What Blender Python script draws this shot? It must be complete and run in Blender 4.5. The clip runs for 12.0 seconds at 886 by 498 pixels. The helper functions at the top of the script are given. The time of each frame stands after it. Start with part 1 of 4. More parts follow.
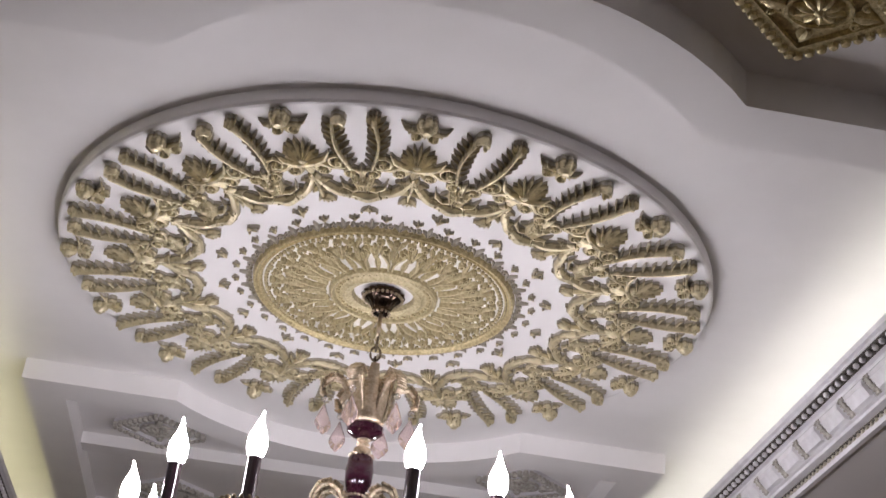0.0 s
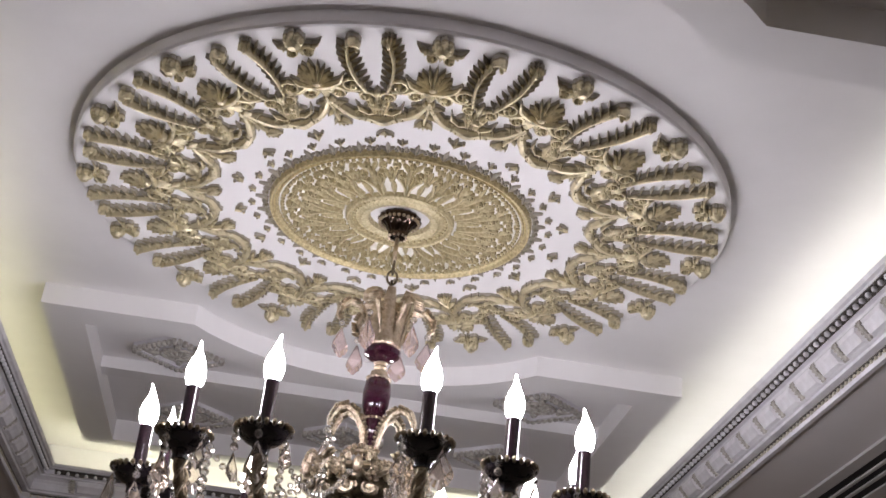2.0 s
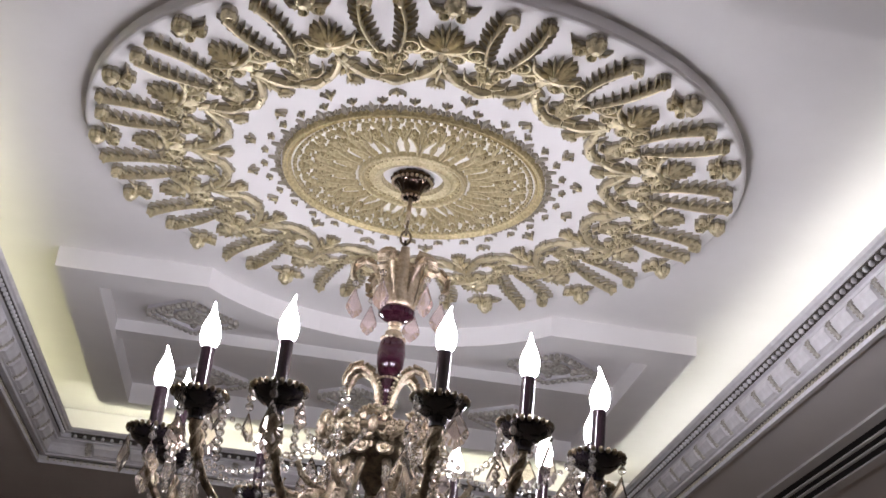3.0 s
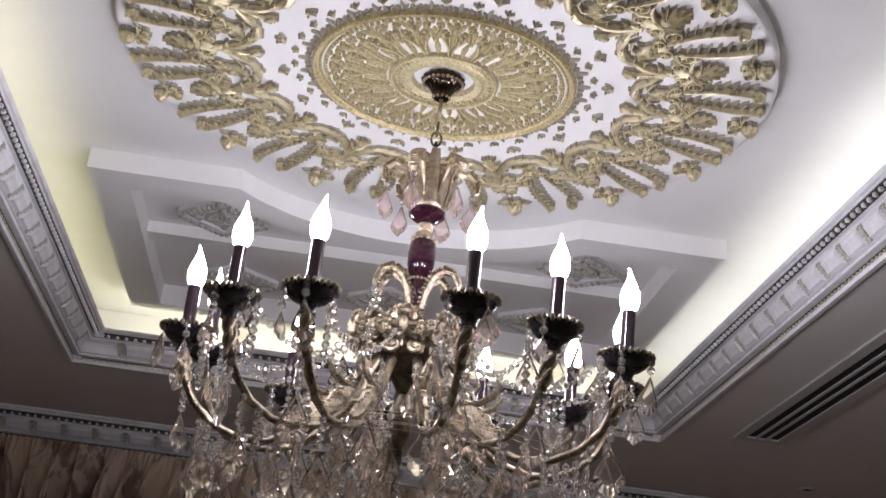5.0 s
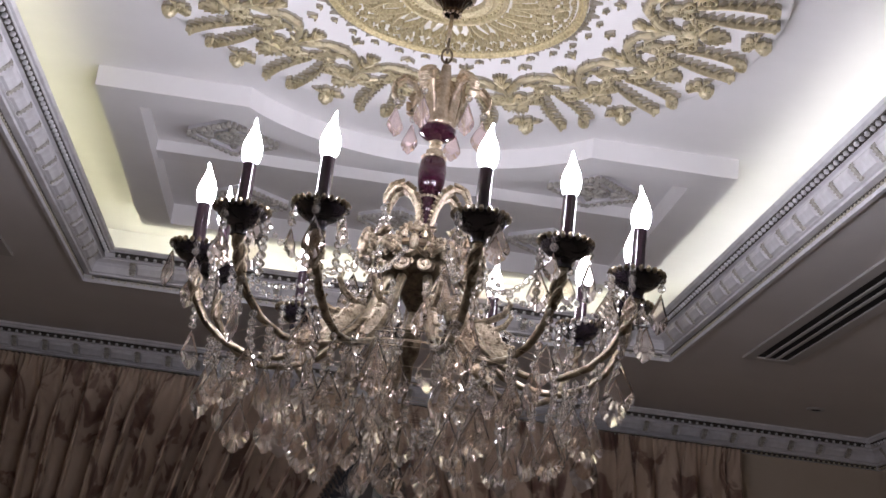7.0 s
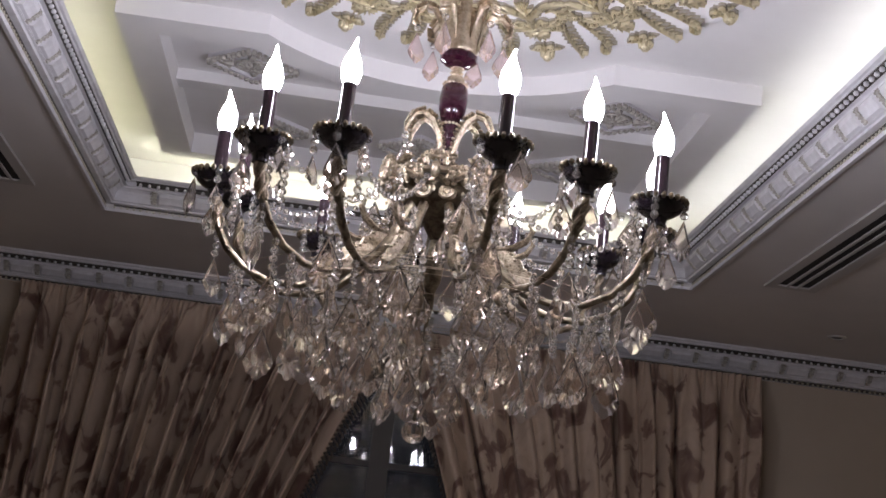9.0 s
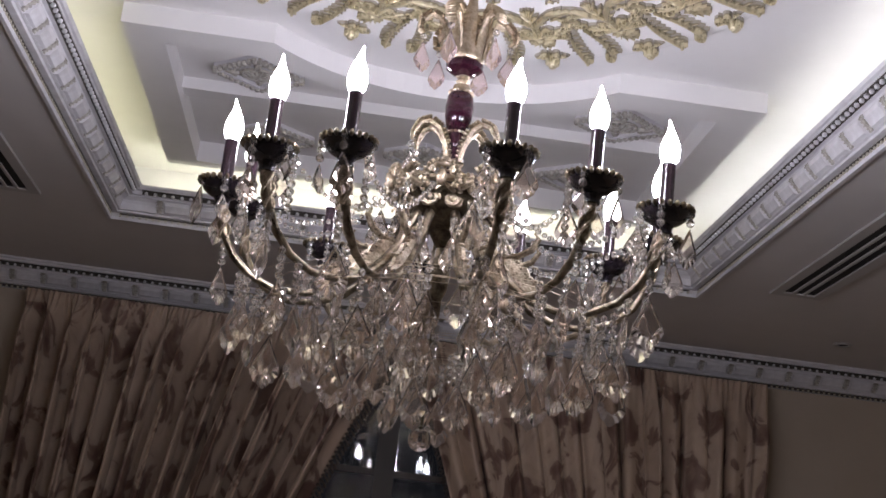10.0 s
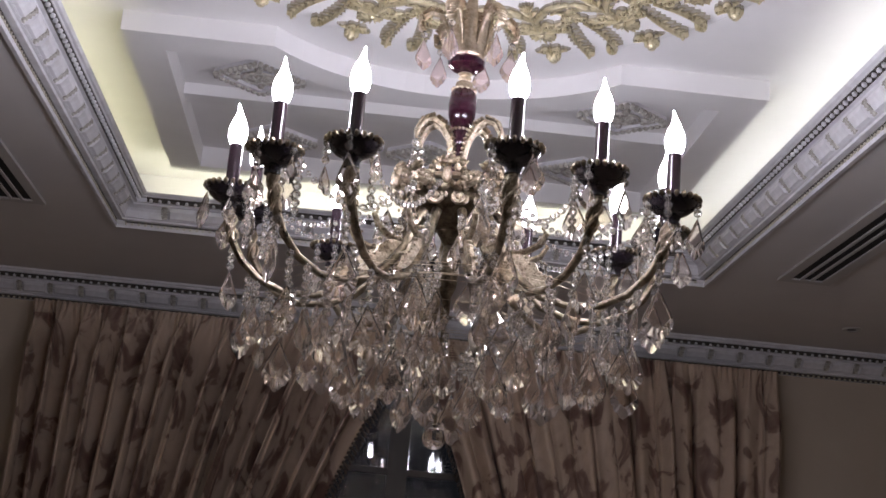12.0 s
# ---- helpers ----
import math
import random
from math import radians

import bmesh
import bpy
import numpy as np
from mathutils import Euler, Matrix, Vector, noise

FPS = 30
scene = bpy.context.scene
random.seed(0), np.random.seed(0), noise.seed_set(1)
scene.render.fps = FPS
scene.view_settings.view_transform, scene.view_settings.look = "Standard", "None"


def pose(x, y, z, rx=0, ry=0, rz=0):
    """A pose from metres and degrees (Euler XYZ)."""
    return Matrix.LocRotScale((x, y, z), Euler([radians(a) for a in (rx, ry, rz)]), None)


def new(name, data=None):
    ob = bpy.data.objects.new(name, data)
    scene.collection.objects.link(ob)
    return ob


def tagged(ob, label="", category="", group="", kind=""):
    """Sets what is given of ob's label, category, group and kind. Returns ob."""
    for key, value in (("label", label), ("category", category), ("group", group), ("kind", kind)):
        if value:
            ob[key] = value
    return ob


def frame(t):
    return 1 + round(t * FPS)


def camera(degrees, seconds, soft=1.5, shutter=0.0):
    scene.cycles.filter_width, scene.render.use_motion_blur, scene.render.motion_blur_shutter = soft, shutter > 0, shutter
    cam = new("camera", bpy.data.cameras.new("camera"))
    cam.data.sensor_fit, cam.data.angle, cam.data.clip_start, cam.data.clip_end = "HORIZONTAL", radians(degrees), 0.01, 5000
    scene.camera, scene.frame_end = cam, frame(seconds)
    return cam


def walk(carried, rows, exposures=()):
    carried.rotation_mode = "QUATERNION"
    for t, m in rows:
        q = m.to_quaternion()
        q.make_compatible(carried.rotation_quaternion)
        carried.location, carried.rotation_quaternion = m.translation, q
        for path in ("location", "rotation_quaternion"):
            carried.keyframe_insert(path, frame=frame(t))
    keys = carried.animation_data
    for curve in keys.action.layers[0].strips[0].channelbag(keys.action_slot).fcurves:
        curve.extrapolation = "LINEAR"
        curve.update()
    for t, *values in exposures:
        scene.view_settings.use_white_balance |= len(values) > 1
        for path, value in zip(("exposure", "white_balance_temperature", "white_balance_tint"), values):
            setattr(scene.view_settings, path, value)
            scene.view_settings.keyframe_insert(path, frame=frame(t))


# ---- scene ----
cam = camera(35.5, 12.0, soft=1.6, shutter=0.0)
# seconds, place in metres, turn in degrees
PATH = [
    (0.0, -0.1780, -3.2179, 1.5503, 119.554, -5.648, -8.873),
    (0.5, -0.1765, -3.2183, 1.5503, 118.934, -5.816, -8.734),
    (1.0, -0.1737, -3.2179, 1.5505, 118.008, -5.846, -8.712),
    (1.5, -0.1715, -3.2159, 1.5509, 117.036, -5.830, -8.408),
    (2.0, -0.1725, -3.2079, 1.5518, 116.392, -5.871, -8.138),
    (2.5, -0.1769, -3.1994, 1.5451, 115.727, -5.900, -7.908),
    (3.0, -0.1727, -3.1955, 1.5468, 114.822, -5.706, -7.477),
    (3.5, -0.1697, -3.1973, 1.5369, 113.677, -5.809, -7.134),
    (5.5, -0.1804, -3.1888, 1.5284, 110.017, -6.485, -6.392),
    (6.0, -0.1779, -3.1851, 1.5249, 109.150, -6.611, -6.338),
    (6.5, -0.1777, -3.1817, 1.5258, 108.451, -6.620, -6.364),
    (7.0, -0.1763, -3.1764, 1.5243, 107.643, -6.576, -6.138),
    (9.0, -0.1799, -3.1709, 1.5210, 104.624, -6.698, -5.314),
    (9.5, -0.1826, -3.1686, 1.5177, 104.427, -6.712, -5.124),
    (10.0, -0.1842, -3.1735, 1.5201, 104.928, -6.646, -5.109),
    (10.5, -0.1901, -3.1759, 1.5182, 104.620, -6.086, -4.509),
    (11.0, -0.1916, -3.1720, 1.5226, 104.873, -4.662, -5.045),
    (11.5, -0.1912, -3.1732, 1.5201, 104.483, -4.667, -4.286),
    (12.0, -0.1935, -3.1733, 1.5201, 104.753, -4.918, -4.479),
]
walk(cam, [(r[0], pose(*r[1:])) for r in PATH], exposures=[(0.0, 0.67, 6850, 7), (3.5, 0.78, 6600, 6), (6.5, 0.87, 6450, 7), (12.0, 0.88, 6380, 8)])

# ---- world and light ----
world = bpy.data.worlds.new("night_room")
scene.world = world
world.use_nodes = True
world.node_tree.nodes["Background"].inputs[0].default_value = (0.004, 0.004, 0.005, 1)
world.node_tree.nodes["Background"].inputs[1].default_value = 1.0

BULB_POWER = 65.0
COVE_RIGHT = 4.6
COVE_LEFT = 3.1
COVE_END = 7.4
COVE_NEAR = 2.5


# ---- materials ----
def material(name, base, rough=0.6, metal=0.0, **more):
    m = bpy.data.materials.new(name)
    m.use_nodes = True
    b = m.node_tree.nodes["Principled BSDF"]
    b.inputs["Base Color"].default_value = (*base, 1)
    b.inputs["Roughness"].default_value = rough
    b.inputs["Metallic"].default_value = metal
    for key, value in more.items():
        b.inputs[key.replace("_", " ")].default_value = value
    return m


def varied(m, low, high, scale, detail=4.0, bump=0.0, bump_scale=60.0, rough=None, island=0.0):
    """Grain and stains: two colours mixed by noise, relief by a finer noise."""
    nodes, links = m.node_tree.nodes, m.node_tree.links
    b = nodes["Principled BSDF"]
    co = nodes.new("ShaderNodeTexCoord")
    n = nodes.new("ShaderNodeTexNoise")
    n.inputs["Scale"].default_value, n.inputs["Detail"].default_value = scale, detail
    n.inputs["Roughness"].default_value = 0.65
    links.new(co.outputs["Object"], n.inputs["Vector"])
    ramp = nodes.new("ShaderNodeValToRGB")
    ramp.color_ramp.elements[0].position, ramp.color_ramp.elements[1].position = 0.3, 0.7
    ramp.color_ramp.elements[0].color = (*low, 1)
    ramp.color_ramp.elements[1].color = (*high, 1)
    links.new(n.outputs["Fac"], ramp.inputs["Fac"])
    links.new(ramp.outputs["Color"], b.inputs["Base Color"])
    if rough:
        mr = nodes.new("ShaderNodeMapRange")
        mr.inputs["To Min"].default_value, mr.inputs["To Max"].default_value = rough
        links.new(n.outputs["Fac"], mr.inputs["Value"])
        links.new(mr.outputs["Result"], b.inputs["Roughness"])
    if bump:
        f = nodes.new("ShaderNodeTexNoise")
        f.inputs["Scale"].default_value, f.inputs["Detail"].default_value = bump_scale, 3.0
        links.new(co.outputs["Object"], f.inputs["Vector"])
        bp = nodes.new("ShaderNodeBump")
        bp.inputs["Strength"].default_value, bp.inputs["Distance"].default_value = bump, 0.004
        links.new(f.outputs["Fac"], bp.inputs["Height"])
        links.new(bp.outputs["Normal"], b.inputs["Normal"])
    return m


PLASTER = varied(material("white_plaster", (0.8, 0.78, 0.78), 0.75), (0.76, 0.74, 0.74), (0.82, 0.80, 0.80), 2.2, bump=0.12, bump_scale=35)
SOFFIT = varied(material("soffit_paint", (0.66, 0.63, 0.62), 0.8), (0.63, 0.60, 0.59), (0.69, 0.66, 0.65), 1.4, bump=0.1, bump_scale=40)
MOULD = varied(material("moulded_gypsum", (0.72, 0.71, 0.74), 0.6), (0.62, 0.60, 0.62), (0.78, 0.77, 0.80), 14, bump=0.25, bump_scale=90)
TARNISH = varied(material("tarnished_silver_leaf", (0.4, 0.38, 0.34), 0.55, 0.0), (0.24, 0.22, 0.19), (0.62, 0.59, 0.54), 60)
GILT_TEETH = varied(material("gilded_dentils", (0.5, 0.45, 0.34), 0.5, 0.3), (0.42, 0.38, 0.28), (0.70, 0.66, 0.57), 40)
# near-black colour that paints shade into the cornice grooves
GROOVE_SHADE = varied(material("groove_shade", (0.05, 0.043, 0.036), 0.7), (0.05, 0.043, 0.036), (0.13, 0.115, 0.098), 60)
GOLD = varied(material("antique_gold", (0.5, 0.4, 0.18), 0.4, 0.45), (0.34, 0.272, 0.135), (0.80, 0.69, 0.41), 110, bump=0.2, bump_scale=160, rough=(0.27, 0.48))


def gilded_relief():
    """Cast plaster: grey-gold wash with wall shade painted in low down, brushed gilding on the crests."""
    m = material("gilded_plaster_relief", (0.6, 0.5, 0.3), 0.42)
    nodes, links = m.node_tree.nodes, m.node_tree.links
    b = nodes["Principled BSDF"]
    co = nodes.new("ShaderNodeTexCoord")
    sep = nodes.new("ShaderNodeSeparateXYZ")
    links.new(co.outputs["Object"], sep.inputs["Vector"])
    n = nodes.new("ShaderNodeTexNoise")
    n.inputs["Scale"].default_value, n.inputs["Detail"].default_value = 60.0, 4.0
    links.new(co.outputs["Object"], n.inputs["Vector"])
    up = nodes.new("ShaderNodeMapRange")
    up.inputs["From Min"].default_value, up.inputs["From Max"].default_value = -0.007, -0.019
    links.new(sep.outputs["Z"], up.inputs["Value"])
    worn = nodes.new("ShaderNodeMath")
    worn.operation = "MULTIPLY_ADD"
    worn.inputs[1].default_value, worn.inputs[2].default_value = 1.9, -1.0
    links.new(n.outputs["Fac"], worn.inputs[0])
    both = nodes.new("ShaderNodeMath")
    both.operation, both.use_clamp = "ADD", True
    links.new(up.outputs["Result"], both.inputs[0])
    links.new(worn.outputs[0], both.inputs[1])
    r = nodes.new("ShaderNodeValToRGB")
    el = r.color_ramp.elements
    # lower two stops paint the shade of the relief's walls below the gilding
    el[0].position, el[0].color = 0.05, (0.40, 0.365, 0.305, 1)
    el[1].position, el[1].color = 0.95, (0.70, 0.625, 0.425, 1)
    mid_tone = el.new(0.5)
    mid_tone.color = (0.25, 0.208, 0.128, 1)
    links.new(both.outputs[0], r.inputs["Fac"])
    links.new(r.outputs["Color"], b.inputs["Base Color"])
    metal = nodes.new("ShaderNodeMath")
    metal.operation = "MULTIPLY"
    metal.inputs[1].default_value = 0.72
    links.new(both.outputs[0], metal.inputs[0])
    links.new(metal.outputs[0], b.inputs["Metallic"])
    bp = nodes.new("ShaderNodeBump")
    bp.inputs["Strength"].default_value, bp.inputs["Distance"].default_value = 0.5, 0.004
    links.new(n.outputs["Fac"], bp.inputs["Height"])
    links.new(bp.outputs["Normal"], b.inputs["Normal"])
    return m


RELIEF_GOLD = gilded_relief()
PALE_GOLD = varied(material("pale_gold_wash", (0.66, 0.57, 0.36), 0.5, 0.35), (0.34, 0.28, 0.15), (0.70, 0.62, 0.40), 130, bump=0.4, bump_scale=140, rough=(0.35, 0.6))
CREAM = varied(material("cream_wash", (0.74, 0.69, 0.56), 0.65), (0.74, 0.71, 0.65), (0.84, 0.82, 0.79), 26, bump=0.2, bump_scale=90)
BRASS = varied(material("polished_gilt_brass", (0.66, 0.55, 0.40), 0.25, 1.0), (0.36, 0.28, 0.19), (0.74, 0.635, 0.50), 60, rough=(0.26, 0.48))
CAST_BRASS = varied(material("cast_gilt_brass", (0.5, 0.4, 0.3), 0.35, 1.0), (0.16, 0.12, 0.08), (0.70, 0.60, 0.46), 110, bump=0.6, bump_scale=220, rough=(0.28, 0.55))
DARK_BRASS = varied(material("dark_patinated_brass", (0.2, 0.15, 0.09), 0.3, 1.0), (0.05, 0.038, 0.030), (0.30, 0.245, 0.17), 50, rough=(0.2, 0.45))
ARM_BRASS = varied(material("aged_arm_brass", (0.3, 0.24, 0.16), 0.3, 1.0), (0.10, 0.078, 0.055), (0.46, 0.385, 0.28), 45, bump=0.35, bump_scale=160, rough=(0.2, 0.42))
DISH_GLAZE = material("near_black_glaze", (0.010, 0.007, 0.011), 0.22, 0.0, Coat_Weight=0.35)
BRONZE = material("dark_polished_bronze", (0.065, 0.045, 0.035), 0.16, 1.0)
BURGUNDY = material("burgundy_enamel", (0.026, 0.004, 0.012), 0.10, 0.0, Coat_Weight=0.6)
SLEEVE = material("dark_candle_sleeve", (0.022, 0.010, 0.016), 0.12, 0.0, Coat_Weight=0.5)
CRYSTAL = material("cut_crystal", (0.96, 0.88, 0.815), 0.03, 0.0, Transmission_Weight=0.95, IOR=1.50)
BEAD_CRYSTAL = material("clear_bead_crystal", (0.96, 0.92, 0.88), 0.04, 0.0, Transmission_Weight=0.90, IOR=1.5)
PINK_CRYSTAL = material("rose_tinted_crystal", (0.95, 0.80, 0.79), 0.05, 0.0, Transmission_Weight=0.88, IOR=1.48)
VENT_BLACK = material("black_slot", (0.012, 0.012, 0.013), 0.7)
VENT_METAL = material("painted_aluminium", (0.5, 0.48, 0.47), 0.5)
WALL = varied(material("beige_wall_paint", (0.42, 0.35, 0.27), 0.8), (0.46, 0.385, 0.30), (0.52, 0.44, 0.35), 1.7, bump=0.15, bump_scale=60)
FLOOR = varied(material("cream_floor_tile", (0.62, 0.55, 0.47), 0.25), (0.56, 0.49, 0.42), (0.66, 0.59, 0.51), 3.0)
FRAME = material("dark_window_frame", (0.075, 0.066, 0.060), 0.6)
GLASS = material("window_glass", (0.9, 0.92, 0.92), 0.02, 0.0, Transmission_Weight=1.0, IOR=1.5)
FRINGE = varied(material("brown_fringe", (0.07, 0.05, 0.04), 0.85), (0.035, 0.025, 0.02), (0.12, 0.09, 0.07), 120)


def glowing(name, colour, strength):
    m = bpy.data.materials.new(name)
    m.use_nodes = True
    nodes = m.node_tree.nodes
    nodes.remove(nodes["Principled BSDF"])
    e = nodes.new("ShaderNodeEmission")
    e.inputs["Color"].default_value, e.inputs["Strength"].default_value = (*colour, 1), strength
    m.node_tree.links.new(e.outputs[0], nodes["Material Output"].inputs["Surface"])
    return m


BULB = glowing("lit_bulb_glass", (0.965, 0.925, 1.055), BULB_POWER)
LED_WHITE = glowing("white_led_strip", (1.0, 0.99, 0.92), COVE_RIGHT)
LED_YELLOW = glowing("yellowed_led_strip", (1.0, 0.96, 0.60), COVE_LEFT)
LED_END = glowing("end_led_strip", (1.0, 0.98, 0.74), COVE_END)
LED_NEAR = glowing("dim_led_strip", (1.0, 0.98, 0.80), COVE_NEAR)


def curtain_cloth():
    """Beige damask with faded rose and brown flowers, silky."""
    m = material("flowered_damask", (0.4, 0.33, 0.27), 0.62, 0.0, Sheen_Weight=0.03)
    nodes, links = m.node_tree.nodes, m.node_tree.links
    b = nodes["Principled BSDF"]
    co = nodes.new("ShaderNodeTexCoord")
    n = nodes.new("ShaderNodeTexNoise")
    n.inputs["Scale"].default_value, n.inputs["Detail"].default_value, n.inputs["Distortion"].default_value = 8.5, 4.0, 0.9
    mp = nodes.new("ShaderNodeMapping")
    mp.inputs["Scale"].default_value = (1.0, 0.6, 0.62)
    links.new(co.outputs["Object"], mp.inputs["Vector"])
    links.new(mp.outputs["Vector"], n.inputs["Vector"])
    r = nodes.new("ShaderNodeValToRGB")
    el = r.color_ramp.elements
    el[0].position, el[0].color = 0.34, (0.165, 0.092, 0.068, 1)
    el[1].position, el[1].color = 0.60, (0.54, 0.416, 0.318, 1)
    e = el.new(0.43)
    e.color = (0.25, 0.165, 0.126, 1)
    e = el.new(0.46)
    e.color = (0.45, 0.34, 0.258, 1)
    links.new(n.outputs["Fac"], r.inputs["Fac"])
    links.new(r.outputs["Color"], b.inputs["Base Color"])
    f = nodes.new("ShaderNodeTexNoise")
    f.inputs["Scale"].default_value = 180.0
    links.new(co.outputs["Object"], f.inputs["Vector"])
    bp = nodes.new("ShaderNodeBump")
    bp.inputs["Strength"].default_value, bp.inputs["Distance"].default_value = 0.25, 0.002
    links.new(f.outputs["Fac"], bp.inputs["Height"])
    links.new(bp.outputs["Normal"], b.inputs["Normal"])
    return m


CLOTH = curtain_cloth()


# ---- mesh helpers ----
def mesh_of(name, verts, faces, mat, smooth=False):
    me = bpy.data.meshes.new(name)
    me.from_pydata([tuple(v) for v in verts], [], faces)
    me.validate()
    bm = bmesh.new()
    bm.from_mesh(me)
    bmesh.ops.recalc_face_normals(bm, faces=bm.faces)
    if smooth:
        for e in bm.edges:
            e.smooth = e.calc_face_angle(0.0) < 0.62
    bm.to_mesh(me)
    bm.free()
    me.materials.append(mat)
    if smooth:
        me.polygons.foreach_set("use_smooth", [True] * len(me.polygons))
    return me


class Geo:
    """Collects vertices and faces of one part."""

    def __init__(self):
        self.v, self.f = [], []

    def add(self, verts, faces, m=None):
        o = len(self.v)
        self.v += [tuple(m @ Vector(p)) if m else tuple(p) for p in verts]
        self.f += [tuple(i + o for i in q) for q in faces]
        return self

    def box(self, x0, x1, y0, y1, z0, z1, m=None):
        v = [(x, y, z) for z in (z0, z1) for y in (y0, y1) for x in (x0, x1)]
        return self.add(v, [(0, 2, 3, 1), (4, 5, 7, 6), (0, 1, 5, 4), (2, 6, 7, 3), (0, 4, 6, 2), (1, 3, 7, 5)], m)

    def lathe(self, profile, seg=24, m=None, flute=0.0, flutes=8):
        v, f = [], []
        n = len(profile)
        for i in range(seg):
            a = 2 * math.pi * i / seg
            k = 1 + flute * math.cos(flutes * a)
            v += [(r * k * math.cos(a), r * k * math.sin(a), z) for r, z in profile]
        for i in range(seg):
            j = (i + 1) % seg
            f += [(i * n + q, j * n + q, j * n + q + 1, i * n + q + 1) for q in range(n - 1)]
        if profile[0][0] > 1e-5:
            f.append(tuple(i * n for i in range(seg)))
        if profile[-1][0] > 1e-5:
            f.append(tuple(i * n + n - 1 for i in range(seg))[::-1])
        return self.add(v, f, m)

    def tube(self, pts, radii, seg=8, flat=1.0, up=(0, 0, 1), m=None):
        """A round or flattened rod along points; flat scales it along the way nearest to up."""
        v, f = [], []
        pts = [Vector(p) for p in pts]
        n = len(pts)
        for i, p in enumerate(pts):
            t = (pts[min(i + 1, n - 1)] - pts[max(i - 1, 0)]).normalized()
            s = t.cross(Vector(up))
            s = s.normalized() if s.length > 1e-4 else t.cross(Vector((1, 0, 0.01))).normalized()
            u = s.cross(t).normalized()
            r = radii[i] if isinstance(radii, (list, tuple)) else radii
            for k in range(seg):
                a = 2 * math.pi * k / seg
                v.append(p + s * r * math.cos(a) + u * r * flat * math.sin(a))
        for i in range(n - 1):
            for k in range(seg):
                q = (k + 1) % seg
                f.append((i * seg + k, i * seg + q, (i + 1) * seg + q, (i + 1) * seg + k))
        f.append(tuple(range(seg))[::-1])
        f.append(tuple((n - 1) * seg + k for k in range(seg)))
        return self.add(v, f, m)

    def blob(self, c, rx, ry, rz, seg=8, rings=5, m=None):
        v, f = [], []
        cx, cy, cz = c
        for i in range(1, rings):
            t = math.pi * i / rings
            for k in range(seg):
                a = 2 * math.pi * k / seg
                v.append((cx + rx * math.sin(t) * math.cos(a), cy + ry * math.sin(t) * math.sin(a), cz + rz * math.cos(t)))
        top, low = len(v), len(v) + 1
        v += [(cx, cy, cz + rz), (cx, cy, cz - rz)]
        for i in range(rings - 2):
            for k in range(seg):
                q = (k + 1) % seg
                f.append((i * seg + k, (i + 1) * seg + k, (i + 1) * seg + q, i * seg + q))
        for k in range(seg):
            q = (k + 1) % seg
            f.append((top, k, q))
            f.append((low, (rings - 2) * seg + q, (rings - 2) * seg + k))
        return self.add(v, f, m)

    def leaf(self, base, tip, width, lift, droop=0.0, seg=5, thick=0.004, m=None):
        """A ridged, pointed leaf lying below a ceiling: the ridge stands off by lift."""
        b, t = Vector(base), Vector(tip)
        d = t - b
        side = Vector((-d.y, d.x, 0)).normalized()
        v, f = [], []
        for i in range(seg + 1):
            s = i / seg
            w = width * math.sin(math.pi * (0.12 + 0.88 * s)) ** 0.8 if s < 1 else 0.0006
            c = b + d * s
            c.z -= droop * s * s
            ridge = lift * (0.5 + 0.5 * math.sin(math.pi * min(1, s + 0.15)))
            v += [c + side * w + Vector((0, 0, thick)), c + side * w * 0.55 - Vector((0, 0, ridge * 0.75)), c - Vector((0, 0, ridge)),
                  c - side * w * 0.55 - Vector((0, 0, ridge * 0.75)), c - side * w + Vector((0, 0, thick))]
        for i in range(seg):
            for k in range(4):
                f.append((i * 5 + k, i * 5 + k + 1, i * 5 + 5 + k + 1, i * 5 + 5 + k))
        return self.add(v, f, m)

    def ribbon(self, pts, wide, high):
        """A raised band in plan, from the ground z = 0 down to -high, with a rounded crest."""
        v, f = [], []
        pts = [Vector((p[0], p[1], 0)) for p in pts]
        n = len(pts)
        for i, p in enumerate(pts):
            t = (pts[min(i + 1, n - 1)] - pts[max(i - 1, 0)]).normalized()
            s = Vector((-t.y, t.x, 0))
            w = wide[i] if isinstance(wide, (list, tuple)) else wide
            h = high[i] if isinstance(high, (list, tuple)) else high
            for k, d in ((1, 0), (1, 0.62), (0.55, 0.95), (0, 1), (-0.55, 0.95), (-1, 0.62), (-1, 0)):
                q = p + s * w * k
                v.append((q.x, q.y, -h * d))
        for i in range(n - 1):
            f += [(i * 7 + k, i * 7 + k + 1, i * 7 + k + 8, i * 7 + k + 7) for k in range(6)]
        f += [tuple(range(7)), tuple((n - 1) * 7 + k for k in range(6, -1, -1))]
        return self.add(v, f)

    def blade(self, base, tip, width, h0, h1, bend=0.0, seg=5):
        """A ridged leaf standing on the ground z = 0, its ridge h0 high at the base and h1 at the tip."""
        b, t = Vector((base[0], base[1], 0)), Vector((tip[0], tip[1], 0))
        d = t - b
        side = Vector((-d.y, d.x, 0)).normalized()
        v, f = [], []
        for i in range(seg + 1):
            s = i / seg
            w = width * max(0.08, math.sin(math.pi * (0.14 + 0.84 * s)))
            h = h0 + (h1 - h0) * s
            c = b + d * s + side * bend * s * s
            for k, e in ((1, 0), (0.94, 0.48), (0.55, 0.80), (0, 1), (-0.55, 0.80), (-0.94, 0.48), (-1, 0)):
                q = c + side * w * k
                v.append((q.x, q.y, -h * e))
        for i in range(seg):
            f += [(i * 7 + k, i * 7 + k + 1, i * 7 + k + 8, i * 7 + k + 7) for k in range(6)]
